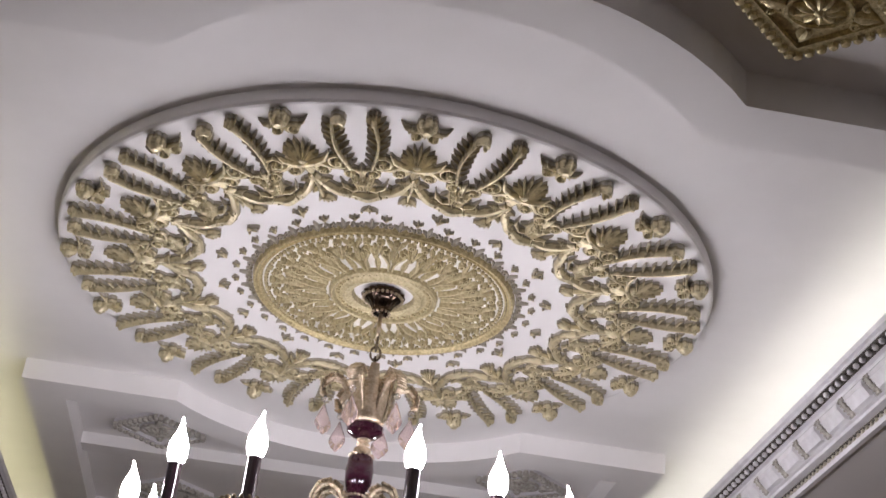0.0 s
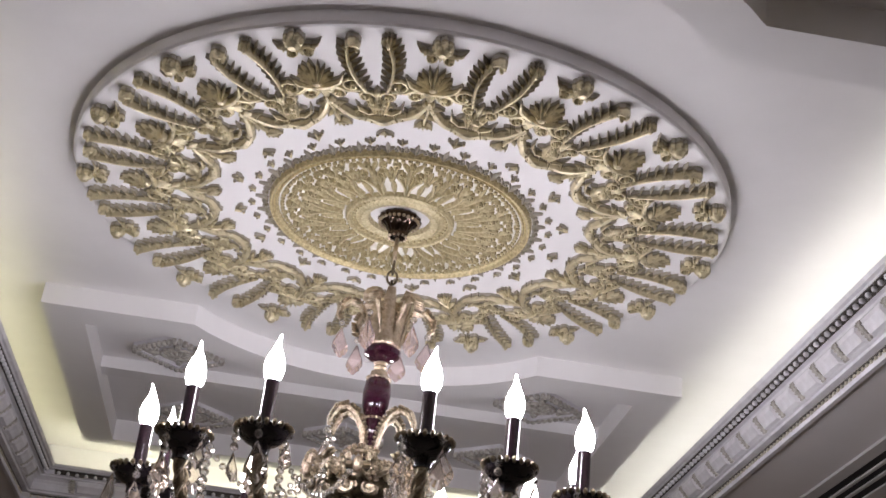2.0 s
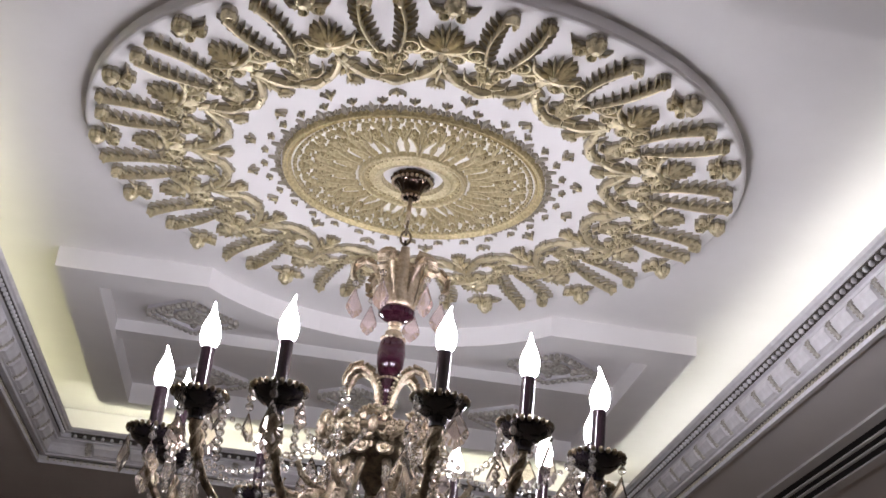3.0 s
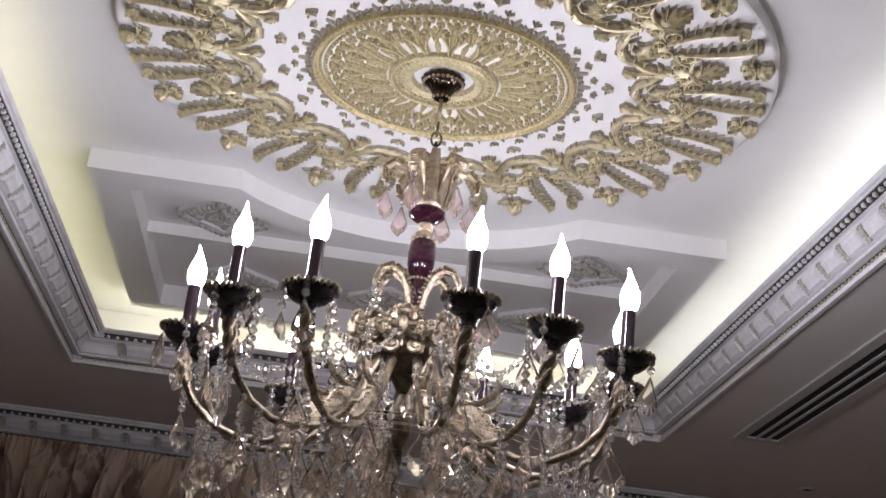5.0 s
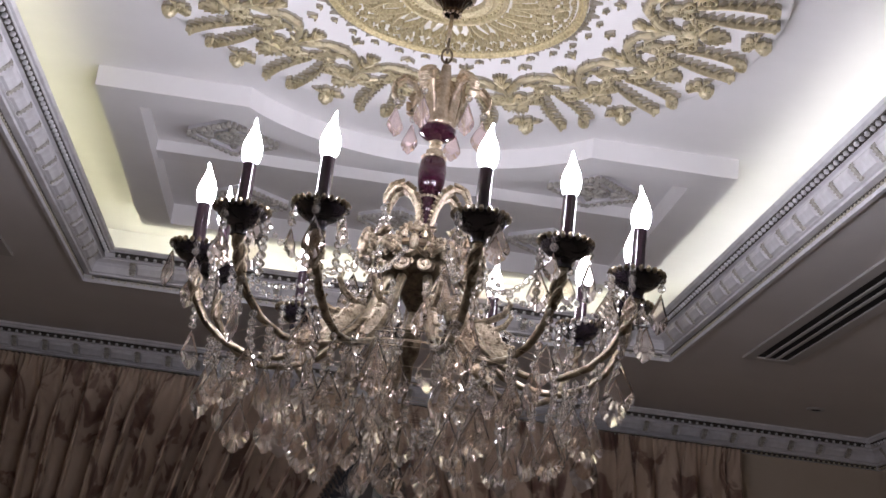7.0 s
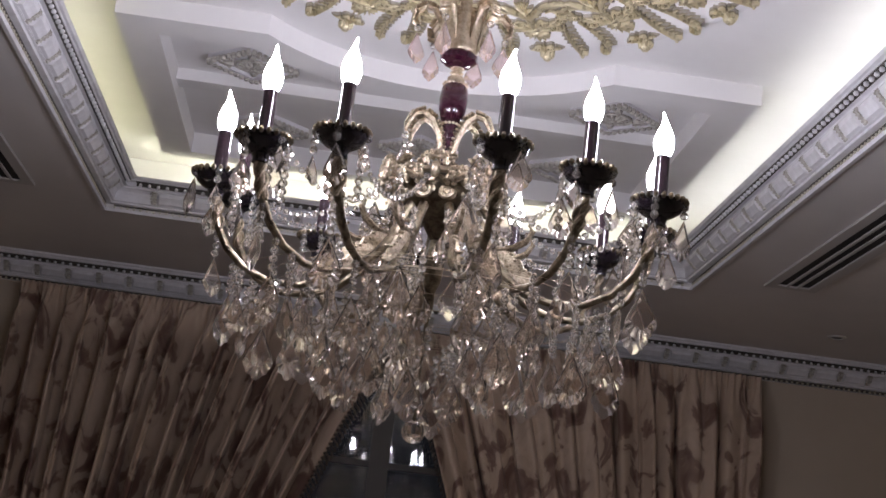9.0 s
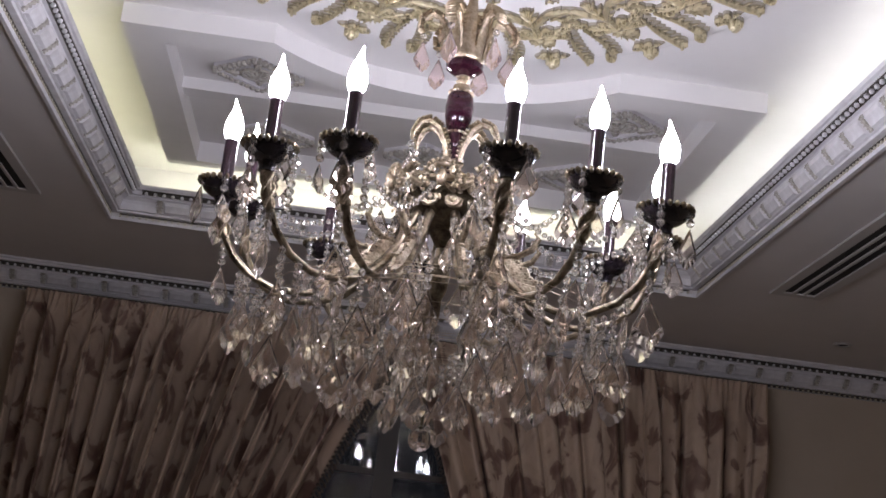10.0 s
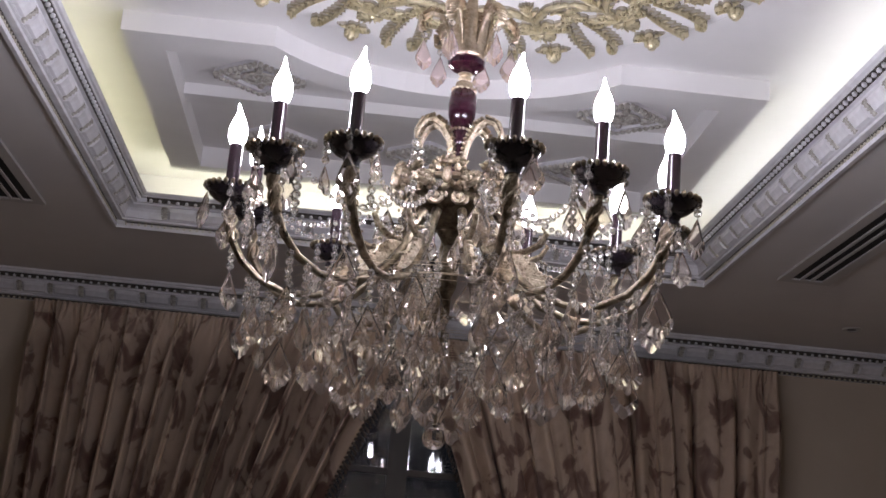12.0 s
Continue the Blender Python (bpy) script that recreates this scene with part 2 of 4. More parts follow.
        f += [tuple(range(7)), tuple(seg * 7 + k for k in range(6, -1, -1))]
        return self.add(v, f)

    def knob(self, x, y, r, h, seg=8):
        """A round boss standing on the ground."""
        return self.lathe([(r * 0.85, 0), (r, -h * 0.45), (r * 0.82, -h * 0.78), (r * 0.45, -h * 0.97), (0, -h)], seg, pose(x, y, 0))

    def mesh(self, name, mat, smooth=False):
        return mesh_of(name, self.v, self.f, mat, smooth)


def part(name, me, parent, m=None, label=""):
    ob = new(name, me)
    ob.parent = parent
    if m is not None:
        ob.matrix_basis = m
    if label:
        tagged(ob, label)
    return ob


def thing(name, label, category, group="", place=None, kind=""):
    ob = new(name)
    if place is not None:
        ob.matrix_basis = place
    return tagged(ob, label, category, group, kind)


def structure(name, me, label, category):
    return tagged(new(name, me), label, category, kind="structure")


def arc(cx, cy, r, a0, a1, n):
    return [(cx + r * math.cos(radians(a0 + (a1 - a0) * i / n)), cy + r * math.sin(radians(a0 + (a1 - a0) * i / n))) for i in range(n + 1)]


def spin(a, r=0.0, z=0.0, turn=0.0):
    """The pose at angle a (degrees) round the axis, r out, local x pointing outwards."""
    return pose(0, 0, z, 0, 0, a) @ pose(r, 0, 0, 0, 0, turn)


# ---- main measures ----
CEIL = 3.25          # upper ceiling
PANEL_Z = 3.183      # underside of the dropped end panels
SOFFIT_Z = 2.966     # lower ceiling round the tray
LIP_Z = 3.087        # top of the cornice lip
LIP_X, LIP_Y = 1.122, 2.360
EDGE = 0.126         # how far the cornice reaches back at its foot
MED_Z = 3.214        # face of the medallion disc
WALL_X, WALL_Y, BACK_Y = 2.658, 3.62, -5.2

# ---- shell of the room ----
structure("floor", Geo().box(-WALL_X - 0.2, WALL_X + 0.2, BACK_Y - 0.2, WALL_Y + 0.2, -0.1, 0).mesh("floor", FLOOR), "beige polished tile floor of the hall", "floor")
structure("wall_west", Geo().box(-WALL_X - 0.2, -WALL_X, BACK_Y, WALL_Y, 0, 3.5).mesh("wall", WALL), "plain beige painted side wall", "wall")
structure("wall_east", Geo().box(WALL_X, WALL_X + 0.2, BACK_Y, WALL_Y, 0, 3.5).mesh("wall", WALL), "plain beige painted side wall", "wall")
structure("wall_south", Geo().box(-WALL_X, WALL_X, BACK_Y - 0.2, BACK_Y, 0, 3.5).mesh("wall", WALL), "plain beige painted end wall", "wall")
north = Geo()
WIN_X0, WIN_X1, WIN_Z0, WIN_Z1 = -1.25, 1.37, 0.5, 2.7
north.box(-WALL_X - 0.2, WIN_X0, WALL_Y, WALL_Y + 0.2, 0, 3.5)
north.box(WIN_X1, WALL_X + 0.2, WALL_Y, WALL_Y + 0.2, 0, 3.5)
north.box(WIN_X0, WIN_X1, WALL_Y, WALL_Y + 0.2, 0, WIN_Z0)
north.box(WIN_X0, WIN_X1, WALL_Y, WALL_Y + 0.2, WIN_Z1, 3.5)
structure("wall_north", north.mesh("wall", WALL), "beige painted wall with a wide curtained window", "wall")

# upper ceiling, with the cove's back walls and ledge
COVE_X, COVE_Y, LEDGE_Z = LIP_X + 0.30, LIP_Y + 0.30, 3.053
up = Geo().box(-COVE_X - 0.05, COVE_X + 0.05, -COVE_Y - 0.05, -2.32, CEIL, CEIL + 0.3)
up.box(-COVE_X - 0.05, COVE_X + 0.05, 2.32, COVE_Y + 0.05, CEIL, CEIL + 0.3)
up.box(-COVE_X - 0.05, -1.028, -2.32, 2.32, CEIL, CEIL + 0.3)
up.box(1.028, COVE_X + 0.05, -2.32, 2.32, CEIL, CEIL + 0.3)


def end_outline(shift):
    """Outline of an end panel (far one), drawn in by shift: straight sides, shoulders, and a bay curved round the medallion."""
    px, y0, y1 = 1.028 - shift, 0.887 + shift * 1.1, 2.319 - shift * 0.65
    r = 0.687 + shift
    hx = math.sqrt(r * r - (y0 - 0.473) ** 2)
    a = math.degrees(math.atan2(y0 - 0.473, hx))
    return [(-px, y1), (-px, y0)] + arc(0, 0.473, r, 180 - a, a, 20) + [(px, y0), (px, y1)]


def fill_between(outer, inner, z):
    """A flat ring between two outlines with as many points each."""
    n = len(outer)
    v = [(x, y, z) for x, y in outer] + [(x, y, z) for x, y in inner]
    return v, [(i, (i + 1) % n, n + (i + 1) % n, n + i) for i in range(n)]


# middle of the upper ceiling, between the two end panels
mid = [(x, y) for x, y in end_outline(0)][1:-1]
NEAR = 0.065
hub_ring = mid + [(x, -y - NEAR) for x, y in mid[::-1]]
n_ring = len(hub_ring)
centre_v = [(x, y, CEIL) for x, y in hub_ring] + [(0, 0, CEIL)]
up.add(centre_v, [(i, (i + 1) % n_ring, n_ring) for i in range(n_ring)])
up.box(-1.028, 1.028, -2.32, 2.32, CEIL + 0.22, CEIL + 0.3)
structure("ceiling", up.mesh("ceiling", PLASTER), "smooth white plaster upper ceiling lit from a cove", "ceiling")

RECESS_Z = 3.268


def end_panel(flip, name):
    """Dropped plaster panel: fascia, flat border, recess with a cross rib."""
    g = Geo()
    outer, inner = end_outline(0), end_outline(0.125)
    if flip:
        outer, inner = [(x, -y - NEAR) for x, y in outer], [(x, -y - NEAR) for x, y in inner]
    g.add(*fill_between(outer, inner, PANEL_Z))
    n = len(outer)
    v = [(x, y, z) for z in (PANEL_Z, CEIL + 0.01) for x, y in outer]
    g.add(v, [(i, (i + 1) % n, n + (i + 1) % n, n + i) for i in range(n)])
    v = [(x, y, z) for z in (PANEL_Z, RECESS_Z) for x, y in inner]
    g.add(v, [(i, (i + 1) % n, n + (i + 1) % n, n + i) for i in range(n)])
    s = -1 if flip else 1
    v = [(x, y, RECESS_Z) for x, y in inner] + [(0, 1.75 * s, RECESS_Z)]
    g.add(v, [(i, (i + 1) % n, n) for i in range(n)])
    ob = structure(name, g.mesh("panel", PLASTER), "dropped white plaster end panel with a curved bay and a coffered recess", "ceiling panel")
    rib = Geo()
    y0, y1 = sorted((1.519 * s, 1.602 * s))
    rib.box(-0.903, 0.903, y0, y1, RECESS_Z - 0.042, RECESS_Z + 0.01)
    part("rib", rib.mesh("rib", PLASTER), ob)
    return ob


panel_far = end_panel(False, "ceiling_panel_north")
panel_near = end_panel(True, "ceiling_panel_south")


# ---- soffit ----
so = Geo()
OX, OY = LIP_X + EDGE, LIP_Y + EDGE
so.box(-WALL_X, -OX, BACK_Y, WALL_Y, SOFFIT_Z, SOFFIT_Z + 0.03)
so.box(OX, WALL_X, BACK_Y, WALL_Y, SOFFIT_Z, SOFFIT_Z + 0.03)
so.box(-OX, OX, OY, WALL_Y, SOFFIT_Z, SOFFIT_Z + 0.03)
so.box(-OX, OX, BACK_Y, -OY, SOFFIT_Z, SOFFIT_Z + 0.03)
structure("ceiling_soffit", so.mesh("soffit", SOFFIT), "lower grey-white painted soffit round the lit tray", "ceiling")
cove = Geo()
for s in (-1, 1):
    x0, x1 = sorted((s * COVE_X, s * (COVE_X + 0.06)))
    cove.box(x0, x1, -COVE_Y - 0.06, COVE_Y + 0.06, SOFFIT_Z + 0.03, CEIL)
    y0, y1 = sorted((s * COVE_Y, s * (COVE_Y + 0.06)))
    cove.box(-COVE_X, COVE_X, y0, y1, SOFFIT_Z + 0.03, CEIL)
structure("cove_wall", cove.mesh("cove_wall", PLASTER), "white back wall of the lighting cove", "wall")


def sweep_rect(hx, hy, profile, cx=0.0, cy=0.0):
    """A moulding round a rectangle: profile points are (distance outwards from hx/hy, z)."""
    v, f, n = [], [], len(profile)
    for sx, sy in ((-1, -1), (1, -1), (1, 1), (-1, 1)):
        v += [(cx + sx * (hx + d), cy + sy * (hy + d), z) for d, z in profile]
    for i in range(4):
        j = (i + 1) % 4
        f += [(i * n + k, j * n + k, j * n + k + 1, i * n + k + 1) for k in range(n - 1)]
    return v, f


def side_runs(hx, hy, cx=0.0, cy=0.0):
    """The four sides of a rectangle: a pose whose x runs along the side and whose y points outwards, and the half length."""
    return [(pose(cx, cy + hy, 0, 0, 0, 0), hx), (pose(cx, cy - hy, 0, 0, 0, 180), hx), (pose(cx + hx, cy, 0, 0, 0, -90), hy), (pose(cx - hx, cy, 0, 0, 0, 90), hy)]


# profile of the tray's cornice, from the foot at the soffit to the lip
CROWN = [(0.142, SOFFIT_Z - 0.001), (0.138, SOFFIT_Z - 0.008), (0.124, SOFFIT_Z - 0.009), (0.121, SOFFIT_Z + 0.003), (0.138, SOFFIT_Z + 0.005),
         (0.138, SOFFIT_Z + 0.021), (0.098, SOFFIT_Z + 0.020), (0.096, SOFFIT_Z + 0.028), (0.088, SOFFIT_Z + 0.030), (0.086, SOFFIT_Z + 0.045),
         (0.084, SOFFIT_Z + 0.058), (0.078, SOFFIT_Z + 0.070), (0.064, SOFFIT_Z + 0.079), (0.054, SOFFIT_Z + 0.080), (0.052, SOFFIT_Z + 0.086),
         (0.038, SOFFIT_Z + 0.087), (0.046, SOFFIT_Z + 0.090), (0.044, SOFFIT_Z + 0.105), (0.018, SOFFIT_Z + 0.106), (0.016, SOFFIT_Z + 0.110), (0.007, SOFFIT_Z + 0.112), (0.003, SOFFIT_Z + 0.117),
         (0.0, LIP_Z), (0.058, LIP_Z), (0.060, LEDGE_Z), (0.31, LEDGE_Z)]
crown = structure("trim_tray_cornice", mesh_of("cornice", *sweep_rect(LIP_X, LIP_Y, CROWN), MOULD), "moulded gypsum cornice round the ceiling tray", "cornice")

# profile of the wall cornice, from the wall below to the soffit
WC = [(0.12, 2.829), (0.110, 2.830), (0.118, 2.832), (0.116, 2.847), (0.094, 2.850), (0.092, 2.858), (0.080, 2.860), (0.078, 2.875), (0.072, 2.891), (0.060, 2.906),
      (0.046, 2.913), (0.044, 2.921), (0.028, 2.923), (0.040, 2.925), (0.038, 2.939), (0.012, 2.943), (0.008, 2.953), (0.0, 2.956), (0.0, SOFFIT_Z)]
WC_HX, WC_HY, WC_CY = WALL_X - 0.12, (WALL_Y - BACK_Y) / 2 - 0.12, (WALL_Y + BACK_Y) / 2
wall_crown = structure("trim_wall_cornice", mesh_of("cornice", *sweep_rect(WC_HX, WC_HY, WC, 0, WC_CY), MOULD), "moulded gypsum cornice along the wall top", "cornice")


def block_mesh():
    """A small acanthus bracket: a fluted tongue with notched edges and a rolled foot."""
    g = Geo()
    for k in (-1, 0, 1):
        g.tube([(k * 0.004, 0.086, 0.033), (k * 0.005, 0.074, 0.040), (k * 0.005, 0.062, 0.052), (k * 0.005, 0.050, 0.064), (k * 0.004, 0.044, 0.074)], [0.0026, 0.0034, 0.0038, 0.0034, 0.0026], 6)
    g.tube([(-0.010, 0.079, 0.036), (0.010, 0.079, 0.036)], 0.0052, 8)
    for k, (y, z) in enumerate(((0.074, 0.042), (0.065, 0.050), (0.056, 0.059), (0.049, 0.068))):
        for s in (-1, 1):
            g.blob((s * (0.0095 + 0.0015 * (k % 2)), y - 0.002, z), 0.0048, 0.005, 0.0038, 6, 4)
    g.tube([(-0.011, 0.047, 0.074), (0.011, 0.047, 0.074)], 0.0034, 6)
    return g.mesh("bracket", TARNISH, True)


def shell_mesh(length):
    """The raised panel between two brackets: flat, with two steps along its ends and foot."""
    g = Geo()
    h = length / 2 - 0.013
    v, f = [], []
    us = (-1.0, -0.94, -0.92, -0.84, -0.82, -0.4, 0.0, 0.4, 0.82, 0.84, 0.92, 0.94, 1.0)
    ts = (0.0, 0.07, 0.09, 0.2, 0.22, 0.45, 0.7, 0.92, 1.0)
    for u in us:
        for t in ts:
            edge = min((1 - abs(u)) * 1.3, t if t < 0.5 else 1.2 * (1.02 - t))
            rise = 0.0 if edge < 0.05 else 0.007 if edge < 0.16 else 0.015
            cut = 0.10 * max(0.0, 0.35 - t)
            v.append((u * h * (1 - cut), 0.087 - 0.040 * t ** 1.3 - rise, 0.030 + 0.047 * t - 0.3 * rise))
    n = len(ts)
    for i in range(len(us) - 1):
        for k in range(n - 1):
            q = i * n + k
            f.append((q, q + n, q + n + 1, q + 1))
    g.add(v, f)
    return g.mesh("scallop", MOULD)


BRACKET, SCALLOP = block_mesh(), shell_mesh(0.15)


def dress(owner, runs, lift, foot, y_teeth, y_beads, z_teeth, z_beads, scallops, y_off=0.0):
    """Brackets, scallops, a bead row and a row of small teeth along each side of a cornice."""
    for m, half in runs:
        count = round(2 * half / 0.15)
        step = 2 * half / count
        for i in range(count):
            x = -half + step * (i + 0.5)
            part("bracket", BRACKET, owner, m @ pose(x, y_off, lift))
            if scallops:
                part("scallop", SCALLOP, owner, m @ pose(x + step / 2, y_off, lift)) if i < count - 1 else None
        g, t = Geo(), Geo()
        nb = round(2 * half / 0.037)
        for i in range(nb):
            g.blob((-half + 2 * half * (i + 0.5) / nb, y_beads - 0.008, z_beads - 0.006), 0.0078, 0.0088, 0.0080, 8, 5)
        nt = round(2 * (half + 0.1) / 0.027)
        for i in range(nt):
            x = -half - 0.1 + 2 * (half + 0.1) * (i + 0.5) / nt
            t.box(x - 0.0042, x + 0.0042, foot - 0.018, foot + 0.001, z_teeth - 0.008, z_teeth + 0.009)
        # added dark strips: painted shade behind the beads and between the dentils
        part("groove", Geo().box(-half, half, y_beads + 0.006, y_beads + 0.0105, z_beads - 0.0075, z_beads + 0.007).box(-half, half, y_beads - 0.014, y_beads + 0.006, z_beads + 0.004, z_beads + 0.007).mesh("groove", GROOVE_SHADE), owner, m, "dark strip painting shade into the groove behind the beads")
        part("groove", Geo().box(-half - 0.09, half + 0.09, foot - 0.006, foot - 0.0005, z_teeth - 0.006, z_teeth + 0.0055).box(-half - 0.09, half + 0.09, foot - 0.019, foot - 0.006, z_teeth + 0.001, z_teeth + 0.0055).mesh("groove", GROOVE_SHADE), owner, m, "dark strip painting shade into the gaps between the dentils")
        tagged(part("bead_row", g.mesh("beads", MOULD, True), owner, m), kind="stuff")
        tagged(part("dentil_row", t.mesh("dentils", GILT_TEETH), owner, m, "small gilt-white dentils"), kind="stuff")


# ---- cove light strips ----
def led(x0, x1, y0, y1, mat, label):
    z = LEDGE_Z + 0.002
    tagged(new("led_strip", Geo().box(x0, x1, y0, y1, z, z + 0.006).mesh("led", mat)), label, "light strip", "cove lights")


LED_IN, LED_OUT = 0.080, 0.110
led(LIP_X + LED_IN, LIP_X + LED_OUT, -LIP_Y, LIP_Y, LED_WHITE, "lit white light strip lying in the cove")
led(-LIP_X - LED_OUT, -LIP_X - LED_IN, -LIP_Y, LIP_Y, LED_YELLOW, "lit yellowish light strip lying in the cove")
led(-LIP_X, LIP_X, LIP_Y + LED_IN, LIP_Y + LED_OUT, LED_END, "lit cream light strip lying in the cove end")
led(-LIP_X, LIP_X, -LIP_Y - LED_OUT, -LIP_Y - LED_IN, LED_NEAR, "lit dim cream light strip lying in the cove end")


# ---- ceiling medallion: local x points outwards, z = 0 is the disc's face, relief stands below it ----
def volute(g, cx, cy, r, a0, turns, way, wide, high):
    """A winding band that rises towards its eye."""
    n = 12
    pts, hs = [], []
    for i in range(n + 1):
        s = i / n
        a = radians(a0) + way * turns * 2 * math.pi * s
        q = r * (1 - 0.70 * s)
        pts.append((cx + q * math.cos(a), cy + q * math.sin(a)))
        hs.append(high * (0.75 + 0.25 * s))
    g.ribbon(pts, [wide * (1 - 0.3 * i / n) for i in range(n + 1)], hs)
    g.knob(cx, cy, wide * 1.25, high * 1.1, 7)


def scroll(g, cx, cy, r, a0, turns, way, thick, lift, m=None):
    """A free-standing volute of round rod."""
    pts, rad = [], []
    n = 12
    for i in range(n + 1):
        s = i / n
        a = radians(a0) + way * turns * 2 * math.pi * s
        q = r * (1 - 0.72 * s)
        pts.append((cx + q * math.cos(a), cy + q * math.sin(a), -lift * (0.5 + 0.5 * s)))
        rad.append(thick * (1 - 0.35 * s))
    g.tube(pts, rad, 6, 1.3, m=m)
    g.blob((cx, cy, -lift * 0.9), thick * 1.5, thick * 1.5, thick * 1.7, 6, 4, m=m)


def feather_mesh(side, long, crook):
    """An acanthus feather: a bowed rib, slim separate barbs with rounded ends, and either a crook or a leafy bud at the tip."""
    g = Geo()
    n = 14

    def rib(s):
        return Vector((long * s, side * (0.010 - 0.012 * s - 0.012 * math.sin(math.pi * s))))

    def high(s):
        return 0.017 + 0.011 * s

    g.ribbon([rib(i / n) for i in range(n + 1)], [0.0042 - 0.0014 * i / n for i in range(n + 1)], [1.25 * high(i / n) for i in range(n + 1)])
    for i in range(8):
        s = 0.04 + 0.84 * i / 7
        w = 0.029 * (0.5 + 0.5 * math.sin(math.pi * (0.12 + 0.72 * s)))
        p = rib(s)
        for k in (-1, 1):
            q = p + Vector((0.006 + 0.008 * s, k * w))
            g.blade(p, q, 0.0034, 0.95 * high(s), 0.46 * high(s), -k * 0.008, 4)
    t = rib(1.0)
    if crook:
        pts = [(t.x + 0.013 * math.sin(a), t.y + side * 0.013 * (1 - math.cos(a))) for a in (0.0, 0.6, 1.2, 1.8, 2.5, 3.2, 4.0)]
        g.ribbon(pts, [0.0034, 0.0046, 0.0054, 0.0056, 0.0052, 0.0046, 0.0036], [0.030, 0.032, 0.034, 0.035, 0.034, 0.032, 0.028])
        g.knob(pts[-1][0], pts[-1][1], 0.0062, 0.034)
    else:
        for i in range(5):
            a = radians(-64 + 32 * i)
            g.blade((t.x - 0.004, t.y), (t.x + 0.017 * math.cos(a), t.y + 0.017 * math.sin(a)), 0.0042, 0.033, 0.026, 0.003 * side, 4)
        g.knob(t.x + 0.003, t.y, 0.0080, 0.038)
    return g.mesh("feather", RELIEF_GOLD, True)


def palmette_mesh():
    """A fan of nine leaves over a scrolled bowl."""
    g = Geo()
    for i in range(9):
        a = radians(-84 + 21 * i)
        ln = 0.058 - 0.016 * abs(i - 4) / 4
        g.blade((0.004 * math.cos(a), 0.010 * math.sin(a)), (ln * math.cos(a), ln * math.sin(a) * 0.86), 0.0042, 0.040, 0.026, 0, 5)
    g.knob(-0.004, 0, 0.013, 0.040)
    bowl = [(0.006, -0.058), (-0.012, -0.046), (-0.020, -0.024), (-0.022, 0), (-0.020, 0.024), (-0.012, 0.046), (0.006, 0.058)]
    g.ribbon(bowl, [0.002, 0.005, 0.006, 0.007, 0.006, 0.005, 0.002], [0.014, 0.028, 0.034, 0.036, 0.034, 0.028, 0.014])
    for k in (-1, 1):
        volute(g, -0.024, k * 0.066, 0.023, 120 * k, 1.3, -k, 0.0038, 0.030)
        volute(g, -0.050, k * 0.030, 0.015, 60 * k, 1.1, k, 0.0040, 0.026)
        g.blade((-0.030, k * 0.010), (-0.062, k * 0.022), 0.010, 0.030, 0.018)
        g.blade((-0.036, k * 0.040), (-0.058, k * 0.072), 0.009, 0.026, 0.016)
        g.ribbon([(-0.022, k * 0.030), (-0.040, k * 0.052), (-0.046, k * 0.078), (-0.034, k * 0.096)], [0.005, 0.005, 0.004, 0.001], [0.026, 0.028, 0.024, 0.008])
    g.blade((-0.024, 0), (-0.076, 0), 0.012, 0.034, 0.020)
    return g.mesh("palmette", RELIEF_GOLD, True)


def flower_mesh():
    """The rolled flower head near the rim with its two volutes and side stems."""
    g = Geo()
    g.knob(0.012, 0, 0.020, 0.046, 12)
    for i in range(7):
        a = radians(360 / 7 * i)
        g.knob(0.012 + 0.015 * math.cos(a), 0.018 * math.sin(a), 0.0095, 0.034, 7)
    for k in (-1, 1):
        volute(g, -0.032, k * 0.022, 0.019, 70 * k, 1.3, -k, 0.0032, 0.030)
        g.ribbon([(-0.012, k * 0.008), (-0.020, k * 0.030), (-0.016, k * 0.050), (-0.004, k * 0.062)], [0.0026, 0.0026, 0.0022, 0.001], [0.026, 0.024, 0.020, 0.006])
    g.blade((-0.012, 0), (-0.052, 0), 0.008, 0.030, 0.016)
    return g.mesh("flower", RELIEF_GOLD, True)


